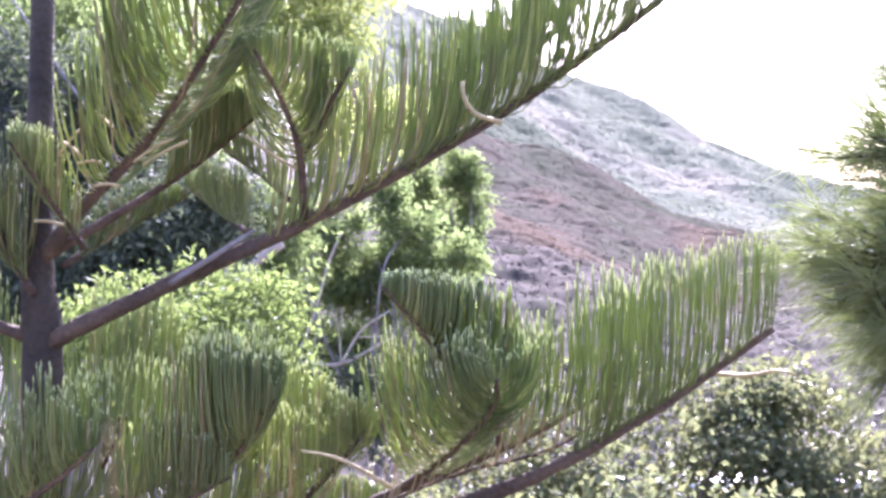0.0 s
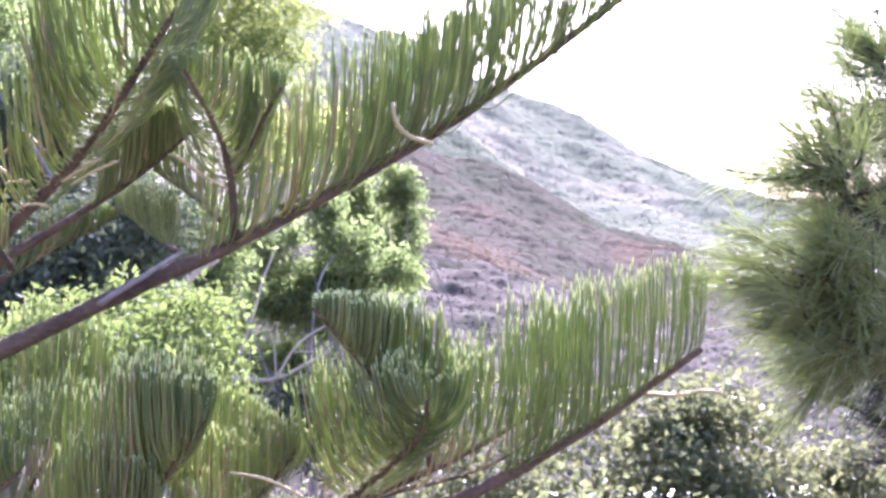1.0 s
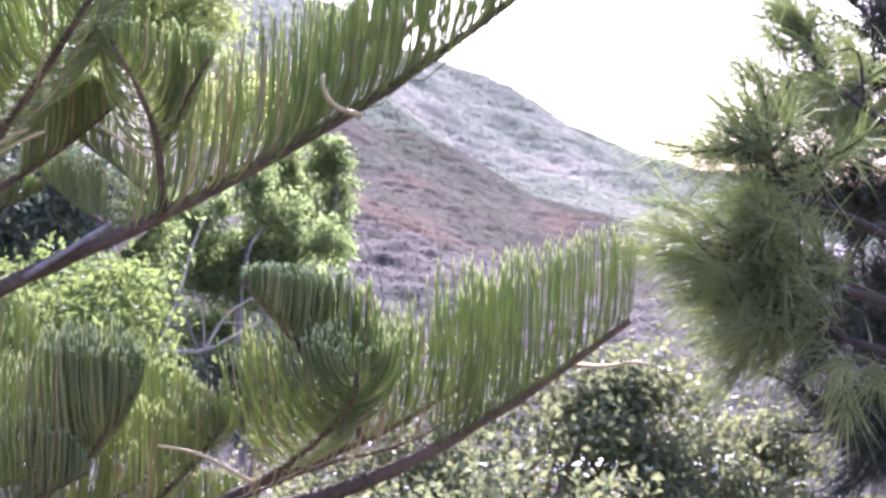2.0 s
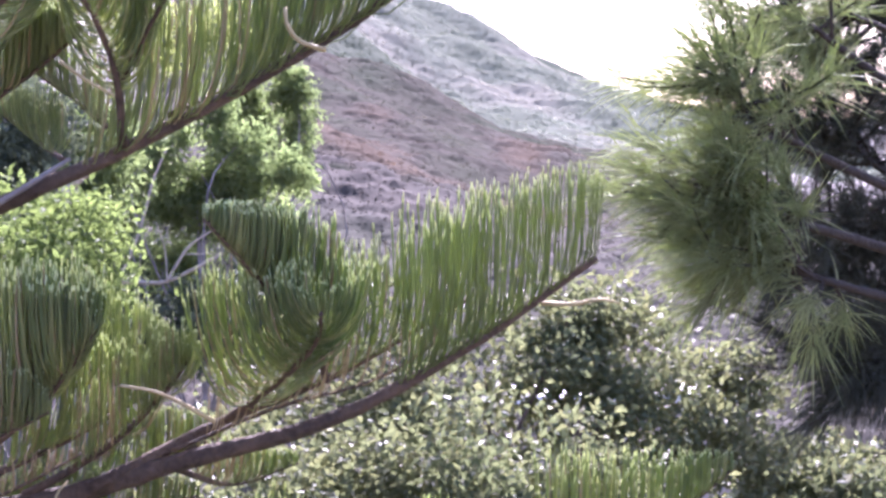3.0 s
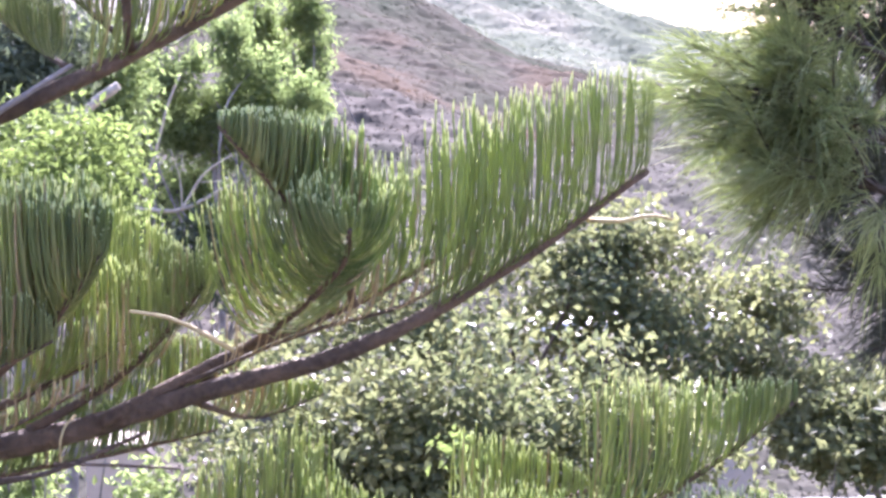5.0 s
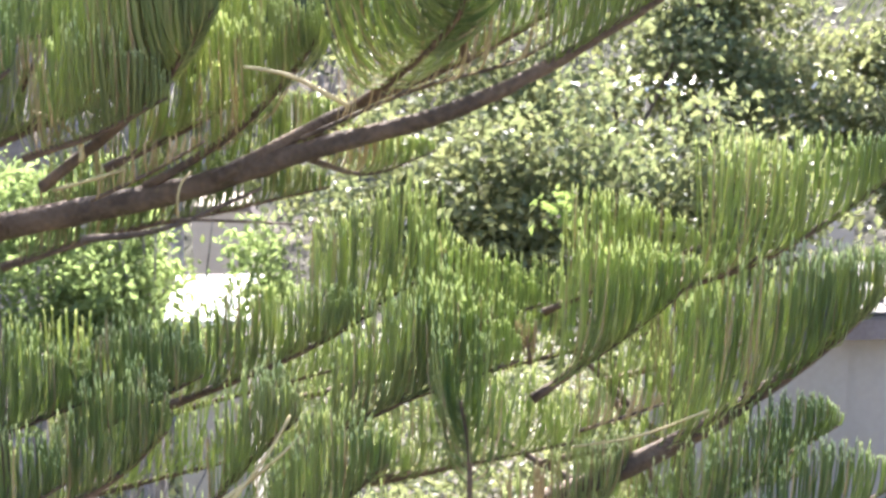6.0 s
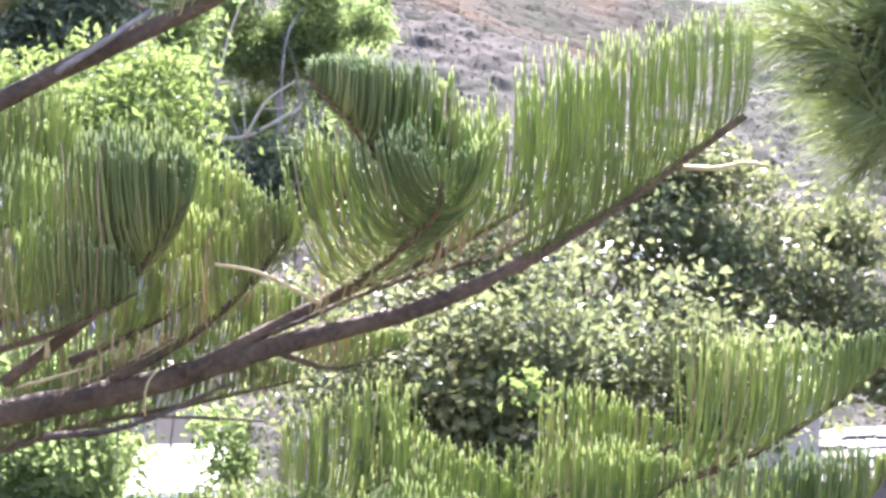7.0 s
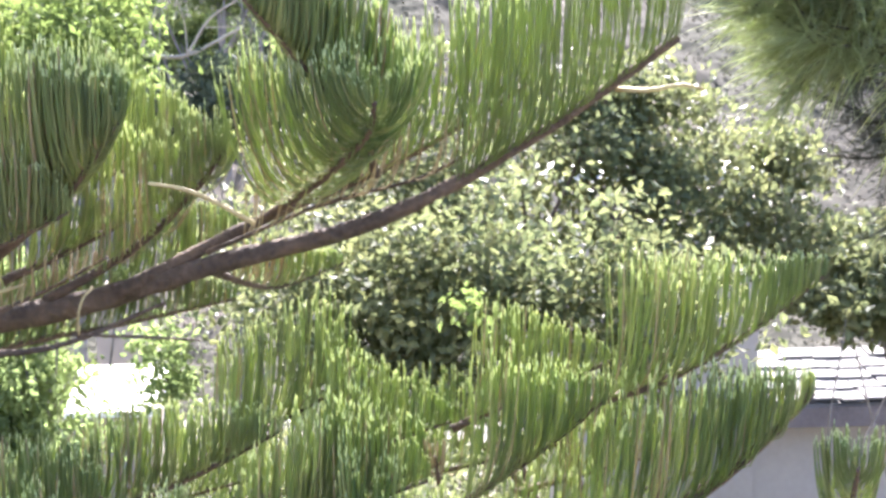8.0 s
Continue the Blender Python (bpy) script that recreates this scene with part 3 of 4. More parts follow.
frond([(-0.226, 3.992, 11.305), (-0.087, 4.125, 11.235), (0.078, 4.263, 11.261)], 0.009, 0.004, start=0.2, longest=0.12, dry=0.2)
frond([(-0.225, 3.975, 11.347), (0.023, 3.930, 11.456), (0.257, 3.943, 11.517), (0.428, 3.954, 11.619)], 0.006, 0.003, start=0.1, longest=0.16, gap=0.022, dry=3, wide=0.6, spread=50)
frond([(-0.937, 4.343, 11.077), (-0.635, 4.370, 11.137), (-0.354, 4.401, 11.227), (-0.122, 4.386, 11.314)], 0.012, 0.004, start=0.05, longest=0.26, dry=0.12)
frond([(-0.956, 4.189, 11.017), (-0.694, 4.221, 11.087), (-0.424, 4.249, 11.131), (-0.176, 4.280, 11.176)], 0.012, 0.004, start=0.05, longest=0.2, dry=0.12)
frond([(-0.829, 3.947, 11.323), (-0.645, 3.835, 11.392), (-0.489, 3.776, 11.475)], 0.01, 0.004, start=0.05, longest=0.28, dry=0.1)
limb_only([(-0.315, 3.615, 11.555), (-0.222, 3.605, 11.536), (-0.112, 3.611, 11.474)], 0.003, 0.0055, DRY_TWIG, label="pale yellow dry twig")
limb_only([(0.652, 3.905, 11.701), (0.726, 3.897, 11.699), (0.792, 3.894, 11.711), (0.840, 3.887, 11.701)], 0.006, 0.003, DRY_TWIG, label="pale dry twig")
limb_only([(-0.793, 3.894, 11.435), (-0.727, 3.885, 11.405), (-0.692, 3.874, 11.364), (-0.690, 3.864, 11.326)], 0.004, 0.006, DRY_TWIG, label="pale dry twig")
limb_only([(-0.743, 3.802, 11.278), (-0.648, 3.805, 11.303), (-0.588, 3.808, 11.319)], 0.004, 0.003, DRY_TWIG, label="pale dry twig")
limb_only([(-0.514, 3.926, 11.182), (-0.390, 3.922, 11.177), (-0.241, 3.916, 11.167)], 0.004, 0.003, BARK)
limb_only([(-0.704, 3.872, 11.153), (-0.527, 3.922, 11.164), (-0.318, 3.987, 11.236)], 0.009, 0.004, BARK)

frond([(-1.164, 4.000, 11.229), (-0.916, 4.000, 11.339), (-0.676, 4.050, 11.429), (-0.508, 4.050, 11.499)], 0.014, 0.005, start=0.1, longest=0.4)
frond([(-0.684, 4.100, 11.266), (-0.478, 4.150, 11.357), (-0.281, 4.200, 11.466)], 0.012, 0.005, start=0.1, longest=0.3)

limb_only([(-0.453, 3.828, 11.308), (-0.473, 3.806, 11.287), (-0.482, 3.800, 11.253), (-0.484, 3.812, 11.211)], 0.0028, 0.002, DRY_TWIG, label="curled pale dry twig")
frond([(-0.674, 3.857, 11.243), (-0.537, 3.816, 11.310), (-0.418, 3.797, 11.377)], 0.005, 0.003, start=0.05, longest=0.1, gap=0.016, dry=3, wide=0.9, spread=60)
frond([(-0.823, 3.950, 11.470), (-0.798, 3.930, 11.513), (-0.783, 3.920, 11.549)], 0.005, 0.003, start=0.05, longest=0.1, gap=0.012, dry=3)
frond([(0.263, 3.779, 10.874), (0.257, 3.766, 10.915), (0.251, 3.751, 10.945)], 0.005, 0.003, start=0.05, longest=0.09, gap=0.009, dry=3)
frond([(0.360, 3.692, 10.750), (0.442, 3.677, 10.780), (0.535, 3.663, 10.815)], 0.005, 0.003, start=0.05, longest=0.1, gap=0.012, dry=3, wide=0.6)
limb_only([(0.332, 3.609, 10.744), (0.478, 3.601, 10.769), (0.618, 3.600, 10.820)], 0.0022, 0.003, DRY_TWIG, label="pale dry twig along the branch")
limb_only([(-0.411, 3.438, 10.693), (-0.297, 3.447, 10.777), (-0.208, 3.453, 10.853)], 0.005, 0.003, DRY_TWIG, label="pale yellow-green dry twig")
limb_only([(-0.365, 3.432, 10.713), (-0.285, 3.445, 10.813), (-0.241, 3.452, 10.886)], 0.004, 0.003, DRY_TWIG, label="pale yellow-green dry twig")

# lower whorls
frond([(0.566, 3.832, 11.021), (0.738, 3.825, 11.069), (0.909, 3.779, 11.178), (1.082, 3.741, 11.326)], 0.014, 0.004, start=0.1, longest=0.35, taper=0.9, tip=0.06, inner=1.0)
frond([(0.164, 3.722, 10.526), (0.524, 3.700, 10.688), (0.759, 3.677, 10.839), (0.895, 3.655, 10.952), (1.032, 3.649, 11.093)], 0.03, 0.007, start=0.25, longest=0.40, taper=0.9, tip=0.06, inner=1.0)
frond([(0.265, 3.765, 10.798), (0.387, 3.770, 10.881), (0.493, 3.755, 10.959), (0.621, 3.735, 11.073)], 0.012, 0.004, start=0.1, longest=0.34, taper=0.9, tip=0.06, inner=1.0)
frond([(0.316, 4.039, 10.914), (0.485, 4.038, 10.990), (0.679, 4.035, 11.066)], 0.01, 0.004, start=0.1, longest=0.29, taper=0.9, tip=0.06, inner=1.0)
frond([(-0.046, 3.904, 10.836), (0.104, 3.904, 10.909), (0.302, 3.899, 10.976)], 0.012, 0.004, start=0.1, longest=0.32, taper=0.9, tip=0.06, inner=1.0)
frond([(-0.287, 4.029, 10.841), (-0.133, 4.030, 10.916), (0.058, 3.983, 11.030)], 0.012, 0.004, start=0.1, longest=0.31, taper=0.25, tip=0.35, inner=1.0)
frond([(-0.542, 3.933, 10.751), (-0.277, 3.880, 10.865), (-0.068, 3.833, 10.988)], 0.012, 0.004, start=0.05, longest=0.27, taper=0.9, tip=0.06, inner=1.0)
frond([(-0.212, 3.696, 10.741), (-0.000, 3.695, 10.833), (0.235, 3.688, 10.914)], 0.012, 0.004, start=0.05, longest=0.30)
frond([(-0.746, 3.841, 10.704), (-0.584, 3.744, 10.810), (-0.437, 3.696, 10.896)], 0.012, 0.004, start=0.05, longest=0.25)
frond([(1.040, 3.486, 10.779), (1.037, 3.412, 10.925), (1.003, 3.286, 11.050)], 0.012, 0.004, start=0.05, longest=0.20, spread=75)
frond([(0.109, 3.531, 10.498), (0.116, 3.541, 10.744), (0.099, 3.526, 10.883)], 0.008, 0.004, start=0.35, longest=0.30, spread=80)
frond([(-0.452, 3.575, 10.617), (-0.340, 3.554, 10.748), (-0.232, 3.526, 10.854)], 0.01, 0.004, start=0.1, longest=0.25)
frond([(-0.791, 3.631, 10.601), (-0.614, 3.602, 10.710), (-0.501, 3.575, 10.817)], 0.012, 0.004, start=0.05, longest=0.30)
frond([(-1.101, 3.715, 10.701), (-0.871, 3.727, 10.769), (-0.676, 3.739, 10.837)], 0.012, 0.004, start=0.05, longest=0.28)
frond([(-1.074, 3.574, 10.555), (-0.862, 3.539, 10.641), (-0.700, 3.508, 10.737)], 0.012, 0.004, start=0.05, longest=0.25)
frond([(-0.332, 3.502, 10.547), (-0.190, 3.475, 10.655), (-0.051, 3.452, 10.782)], 0.012, 0.004, start=0.05, longest=0.28)
frond([(0.133, 3.536, 10.520), (0.357, 3.646, 10.569), (0.475, 3.726, 10.690)], 0.01, 0.004, start=0.05, longest=0.19, dry=0.3)
frond([(0.366, 3.521, 10.484), (0.579, 3.541, 10.584), (0.769, 3.571, 10.719), (0.887, 3.585, 10.786)], 0.012, 0.004, start=0.05, longest=0.21)
frond([(0.605, 3.425, 10.536), (0.776, 3.437, 10.601), (0.971, 3.457, 10.698)], 0.012, 0.004, start=0.05, longest=0.25)
frond([(-0.074, 3.765, 10.791), (0.049, 3.776, 10.849), (0.271, 3.788, 10.918)], 0.01, 0.004, start=0.05, longest=0.28)

for x0, y0, x1, y1, z in ((-1.45, 4.25, -0.95, 4.1, 10.62), (-1.2, 4.5, -0.7, 4.4, 10.72), (-0.95, 4.35, -0.4, 4.2, 10.6), (-0.75, 4.7, -0.15, 4.6, 10.7), (-0.5, 4.4, 0.0, 4.2, 10.55),
                          (-0.3, 4.75, 0.3, 4.6, 10.74), (-0.1, 4.45, 0.45, 4.25, 10.6), (0.1, 4.8, 0.7, 4.65, 10.76), (0.35, 4.5, 0.85, 4.3, 10.62), (0.55, 4.7, 1.1, 4.6, 10.78),
                          (0.6, 4.6, 1.02, 4.5, 10.72), (0.45, 4.25, 0.95, 4.1, 10.55), (-1.3, 3.95, -0.8, 3.8, 10.45), (-0.8, 4.0, -0.3, 3.85, 10.4), (-0.3, 4.05, 0.2, 3.9, 10.38), (0.1, 4.1, 0.6, 3.95, 10.4)):
    frond([(x0, y0, z - 0.26), ((x0 + x1) / 2, (y0 + y1) / 2, z - 0.17), (x1, y1, z - 0.08)], 0.011, 0.004, start=0.02, longest=0.34, gap=0.0075, wide=0.3)

# ---- fine-needled tree ----
soft_foot = (2.142, 4.067, 8.537)
soft = thing("needle_tree", (soft_foot[0], soft_foot[1], float(height(soft_foot[0], soft_foot[1]))), "bushy tree with long fine olive-green needles, backlit", "tree")


def needle_branch(points, r0, shoots, needles, length, seed, reach=0.5, tree=None, leaf=NEEDLE, pull=(-0.28, -0.1, 0), wild=0.42, shoot_r=0.006, first=11, bark=BARK):
    """A limb with shoots, each a spray of long thin needles that arch and hang."""
    rng = np.random.default_rng(seed)
    line = spline(points, 24)
    limb = under(part("branch", mesh_of("branch", *tube(line, r0, r0 * 0.25, 7, 0.06, rng=rng), bark, True)), tree or soft)
    wood, vs = [], []
    for k in range(shoots):
        i = rng.integers(first, 24)
        p = line[i]
        fwd = line[min(i + 2, 23)] - line[max(i - 2, 0)]
        fwd = fwd / np.linalg.norm(fwd)
        d = fwd * 0.9 + rng.standard_normal(3) * [0.6, 0.6, 0.55]
        d /= np.linalg.norm(d)
        e = p + d * reach * rng.uniform(0.25, 1.0)
        sl = spline([p, (p + e) / 2 + rng.normal(0, 0.02, 3), e], 7)
        wood.append(tube(sl, shoot_r, shoot_r * 0.4, 5))
        m = needles
        at = sl[rng.integers(2, 7, m)] + rng.normal(0, 0.006, (m, 3))
        nd = d * 0.8 + np.array(pull) + rng.standard_normal((m, 3)) * wild
        nd /= np.linalg.norm(nd, axis=1)[:, None]
        L = length * rng.uniform(0.55, 1.1, m)[:, None]
        drop = np.array([0, 0, -1.0]) * L * rng.uniform(0.03, 0.25, (m, 1))
        mid, tip = at + nd * L * 0.55 + drop * 0.22, at + nd * L * 0.95 + drop
        s = np.cross(nd, rng.standard_normal((m, 3)))
        s /= np.linalg.norm(s, axis=1)[:, None]
        u = np.cross(s, nd)
        w = 0.0013
        tri = [s * w, -0.5 * s * w + 0.87 * u * w, -0.5 * s * w - 0.87 * u * w]
        vs.append(np.stack([at + tri[0], at + tri[1], at + tri[2], mid + tri[0], mid + tri[1], mid + tri[2], tip], 1))
    v = np.concatenate(vs).reshape(-1, 3)
    o = np.arange(len(v) // 7)[:, None] * 7
    f = []
    for a, b in ((0, 1), (1, 2), (2, 0)):
        f += [o + [a, b, b + 3], o + [a, b + 3, a + 3], o + [a + 3, b + 3, 6]]
    f = np.stack(f, 1).reshape(-1, 3)
    ob = part("needles", mesh_of("needles", v, f, leaf), kind="stuff")
    ob.parent = limb
    ob = part("shoot", mesh_of("shoot", *joined(wood), bark, True), kind="stuff")
    ob.parent = limb
    return limb


sf = np.array(soft.location)
under(part("trunk", mesh_of("trunk", *tube(spline([sf - [0, 0, 0.3], (2.029, 4.191, 10.658), (1.831, 4.217, 11.722), (1.725, 4.224, 12.614), (1.698, 4.266, 13.354)], 30), 0.07, 0.02, 10, 0.05), BARK, True)), soft)
needle_branch([(1.795, 4.172, 11.755), (1.480, 4.109, 11.848), (1.249, 4.036, 11.909), (1.068, 3.958, 11.980)], 0.018, 36, 54, 0.20, 11, 0.27, bark=SHADED_BARK)
needle_branch([(1.781, 4.181, 11.903), (1.452, 4.122, 12.036), (1.230, 4.053, 12.139), (1.110, 3.976, 12.220)], 0.016, 28, 46, 0.19, 12, 0.27, bark=SHADED_BARK)
needle_branch([(1.738, 4.200, 12.170), (1.547, 4.227, 12.303), (1.400, 4.248, 12.421), (1.297, 4.266, 12.554)], 0.014, 18, 46, 0.17, 13, 0.22, bark=SHADED_BARK)
needle_branch([(1.810, 4.164, 11.637), (1.519, 4.047, 11.708), (1.305, 4.023, 11.768), (1.136, 3.992, 11.798)], 0.016, 32, 54, 0.20, 45, 0.28, bark=SHADED_BARK)

needle_branch([(1.793, 4.301, 12.294), (1.692, 4.367, 12.389), (1.588, 4.431, 12.439), (1.464, 4.443, 12.423)], 0.014, 18, 46, 0.17, 22, 0.26, bark=SHADED_BARK)

# ---- needle tree behind it, shade put into its dark needles ----
shade_foot = (2.5, 5.2)
shade_pine = thing("shaded_needle_tree", (*shade_foot, float(height(*shade_foot))), "open-crowned needle tree, shade put into its dark needles, sky showing between its twigs", "tree")
sf = np.array(shade_pine.location)
under(part("trunk", mesh_of("trunk", *tube(spline([sf - [0, 0, 0.3], (2.45, 5.2, 10.6), (2.35, 5.22, 11.9), (2.28, 5.25, 13.2)], 24), 0.08, 0.03, 10, 0.05), SHADED_BARK, True)), shade_pine)
needle_branch([(2.360, 5.200, 11.691), (2.126, 4.900, 11.811), (1.824, 4.780, 12.020), (1.574, 4.660, 12.134), (1.353, 4.540, 12.178)], 0.016, 62, 62, 0.14, 70, 0.36, shade_pine, SHADED_NEEDLE, (-0.1, 0, 0.05), 0.5, 0.007, 4, SHADED_BARK)
needle_branch([(2.360, 5.200, 11.899), (2.253, 5.200, 12.019), (1.973, 5.080, 12.216), (1.744, 4.960, 12.349), (1.560, 4.840, 12.492)], 0.016, 62, 62, 0.14, 71, 0.36, shade_pine, SHADED_NEEDLE, (-0.1, 0, 0.05), 0.5, 0.007, 4, SHADED_BARK)
needle_branch([(2.360, 5.200, 12.190), (2.377, 5.500, 12.310), (2.125, 5.380, 12.472), (1.922, 5.260, 12.644), (1.746, 5.140, 12.771)], 0.016, 62, 62, 0.14, 72, 0.36, shade_pine, SHADED_NEEDLE, (-0.1, 0, 0.05), 0.5, 0.007, 4, SHADED_BARK)
needle_branch([(2.360, 5.200, 11.504), (2.195, 5.050, 11.624), (1.922, 4.930, 11.775), (1.698, 4.810, 11.884), (1.485, 4.690, 11.937)], 0.016, 62, 62, 0.14, 73, 0.36, shade_pine, SHADED_NEEDLE, (-0.1, 0, 0.05), 0.5, 0.007, 4, SHADED_BARK)
needle_branch([(2.360, 5.200, 11.248), (2.370, 5.350, 11.368), (2.081, 5.230, 11.535), (1.844, 5.110, 11.657), (1.619, 4.990, 11.703)], 0.016, 62, 62, 0.14, 74, 0.36, shade_pine, SHADED_NEEDLE, (-0.1, 0, 0.05), 0.5, 0.007, 4, SHADED_BARK)
needle_branch([(2.360, 5.200, 11.092), (2.211, 4.900, 11.212), (1.941, 4.780, 11.373), (1.719, 4.660, 11.492), (1.542, 4.540, 11.507)], 0.016, 30, 50, 0.14, 75, 0.36, shade_pine, SHADED_NEEDLE, (-0.1, 0, 0.05), 0.5, 0.007, 4, SHADED_BARK)
needle_branch([(2.360, 5.200, 12.403), (2.373, 5.500, 12.523), (2.141, 5.380, 12.661), (1.995, 5.260, 12.828)], 0.016, 62, 62, 0.14, 77, 0.36, shade_pine, SHADED_NEEDLE, (-0.1, 0, 0.05), 0.5, 0.007, 4, SHADED_BARK)

needle_branch([(2.400, 5.150, 11.250), (2.000, 4.700, 11.420), (1.740, 4.500, 11.480), (1.600, 4.350, 11.470)], 0.014, 40, 60, 0.2, 15, 0.24, shade_pine, SHADED_NEEDLE, (-0.15, 0, -0.1), 0.45, 0.006, 8, SHADED_BARK)

# ---- trees behind ----
broadleaf = leafy_tree("broadleaf_tree", (1.9, 11.5), [((1.453, 11.037, 10.601), (1.0, 0.20, 0.6)), ((0.671, 10.679, 10.215), (1.0, 0.20, 0.6)), ((2.396, 10.931, 10.299), (0.85, 0.20, 0.55)),
           ((1.435, 9.145, 10.130), (0.83, 0.38, 0.57)), ((0.136, 9.184, 10.103), (0.78, 0.38, 0.52)), ((1.000, 9.141, 9.701), (0.87, 0.38, 0.52)), ((1.914, 9.251, 9.825), (0.39, 0.29, 0.30)), ((2.096, 11.195, 10.807), (0.45, 0.20, 0.35)), ((3.017, 11.090, 10.499), (0.35, 0.20, 0.3)), ((2.529, 10.965, 10.499), (0.2, 0.17, 0.09)), ((3.006, 10.867, 10.224), (0.42, 0.17, 0.17)), ((2.301, 11.000, 10.852), (0.42, 0.20, 0.20)), ((1.740, 11.000, 10.784), (0.35, 0.20, 0.18)), ((3.263, 11.000, 10.541), (0.25, 0.20, 0.16)), ((2.112, 10.600, 10.556), (0.60, 0.20, 0.30)), ((2.746, 10.600, 10.182), (0.45, 0.20, 0.30))],
           0.068, BROAD, 1750, 17, 0.1, "broad-leaved tree with glossy dark leaves, yellowing on top", "tree", bark=BARK, r=0.1, seed=21, slim=0.62, bunches=9)
rng = np.random.default_rng(61)
spray = np.array((0.827, 8.264, 10.227)) + rng.normal(0, 0.055, (60, 3))
under(part("young_leaves", mesh_of("young_leaves", *leaf_faces(spray, 0.06, rng, slim=0.6), BRIGHT), label="spray of bright yellow-green young leaves", kind="stuff"), broadleaf)
leafy_tree("broadleaf_shrub", (5.8, 11.5), [((3.653, 10.431, 9.866), (0.5, 0.6, 0.36)), ((3.386, 10.229, 9.800), (0.35, 0.5, 0.1)), ((3.810, 10.186, 9.783), (0.4, 0.5, 0.1))], 0.08, BROAD, 330, 16, 0.075,
           "broad-leaved shrub with yellowing leaves beside the shingled roof", "shrub", r=0.05, seed=22, slim=0.6)
leafy_tree("light_green_shrub", (-1.65, 9.5), [((-1.409, 9.000, 11.600), (0.62, 0.6, 0.32)), ((-1.048, 9.100, 11.627), (0.28, 0.3, 0.25)), ((-1.670, 8.900, 11.389), (0.5, 0.5, 0.4)), ((-1.178, 8.900, 11.267), (0.45, 0.45, 0.4))],
           0.055, BRIGHT, 520, 18, 0.075, "bright yellow-green leafy shrub lit from behind", "shrub", r=0.03, seed=23, slim=0.5)
leafy_tree("olive_shrub", (-2.0, 9.0), [((-2.083, 8.765, 9.765), (0.6, 0.3, 0.36)), ((-2.397, 9.071, 10.128), (0.5, 0.3, 0.4)), ((-1.674, 9.247, 10.078), (0.33, 0.3, 0.26)), ((-1.551, 8.736, 9.702), (0.3, 0.3, 0.28)), ((-1.383, 8.999, 9.941), (0.14, 0.2, 0.22)),
           ((-0.733, 8.952, 9.817), (0.12, 0.2, 0.24)), ((-1.288, 8.674, 9.484), (0.42, 0.2, 0.12)), ((-1.883, 8.657, 9.360), (0.6, 0.3, 0.3)), ((-0.713, 9.000, 9.634), (0.09, 0.1, 0.07)), ((-1.184, 9.000, 9.739), (0.06, 0.1, 0.08)), ((-1.471, 9.200, 9.597), (0.26, 0.2, 0.2))],
           0.055, GUM, 1000, 16, 0.065, "olive and brown shrub beside the white-roofed shed", "shrub", r=0.03, seed=24)
def undergrowth(name, n, area, leaf, rise, label, seed):
    """Leafy low growth that hides the soil of a bank."""
    rng = np.random.default_rng(seed)
    x, y = rng.uniform(area[0], area[1], n), rng.uniform(area[2], area[3], n)
    p = np.repeat(np.stack([x, y, height(x, y)], -1), 36, 0) + rng.standard_normal((n * 36, 3)) * [leaf * 3, leaf * 3, 0]
    p[:, 2] += np.abs(rng.standard_normal(n * 36)) * rise * np.repeat(rng.uniform(0.3, 1.6, n), 36)
    tagged(part(name, mesh_of(name, *leaf_faces(p, leaf, rng), BROAD)), label, "undergrowth", kind="stuff")


undergrowth("bank_undergrowth", 1300, (-4, 4, 2.6, 9.5), 0.1, 0.3, "dense dark green undergrowth on the bank below the conifer", 8)
undergrowth("valley_undergrowth", 2200, (-8, 10, 9.5, 30), 0.17, 0.5, "dark green undergrowth on the valley floor", 18)


def gum(foot, lobes, seed, clumps, label, trunk_r=0.1, leaf=0.15, size=0.2, mat=GUM):
    lobes = [(c, (rx, ry * 0.35, rz)) for c, (rx, ry, rz) in lobes]
    return leafy_tree("gum_tree", foot, lobes, leaf, mat, int(clumps * 1.5), 24, size, label, "tree", bark=GREY_BARK, r=trunk_r, seed=seed, slim=0.3, droop=0.8, group="gum trees on the valley floor", limbs=2, bunches=7)

gum_1 = gum((-0.8, 28), [((-0.908, 28.000, 12.830), (0.42, 0.5, 0.3)), ((-0.473, 28.000, 12.444), (0.5, 0.5, 0.42)), ((0.058, 28.000, 11.768), (0.42, 0.5, 0.42)), ((-1.400, 28.200, 11.864), (0.62, 0.5, 0.5)), ((-2.163, 28.000, 12.106), (0.5, 0.5, 0.4)),
                         ((-2.194, 28.400, 11.177), (0.7, 0.5, 0.5)), ((-1.112, 28.300, 10.936), (0.75, 0.5, 0.6)), ((-0.137, 28.400, 10.835), (0.5, 0.5, 0.6)), ((-1.600, 28.300, 12.546), (0.35, 0.4, 0.25)), ((-2.771, 28.300, 11.619), (0.4, 0.4, 0.5)), ((-1.206, 28.200, 11.426), (0.8, 0.5, 0.5)), ((-0.523, 28.100, 11.428), (0.5, 0.5, 0.5)), ((-1.808, 28.500, 10.437), (0.9, 0.5, 0.4))], 31, 480,
    "gum tree with a grey-green crown and pale limbs", size=0.12)
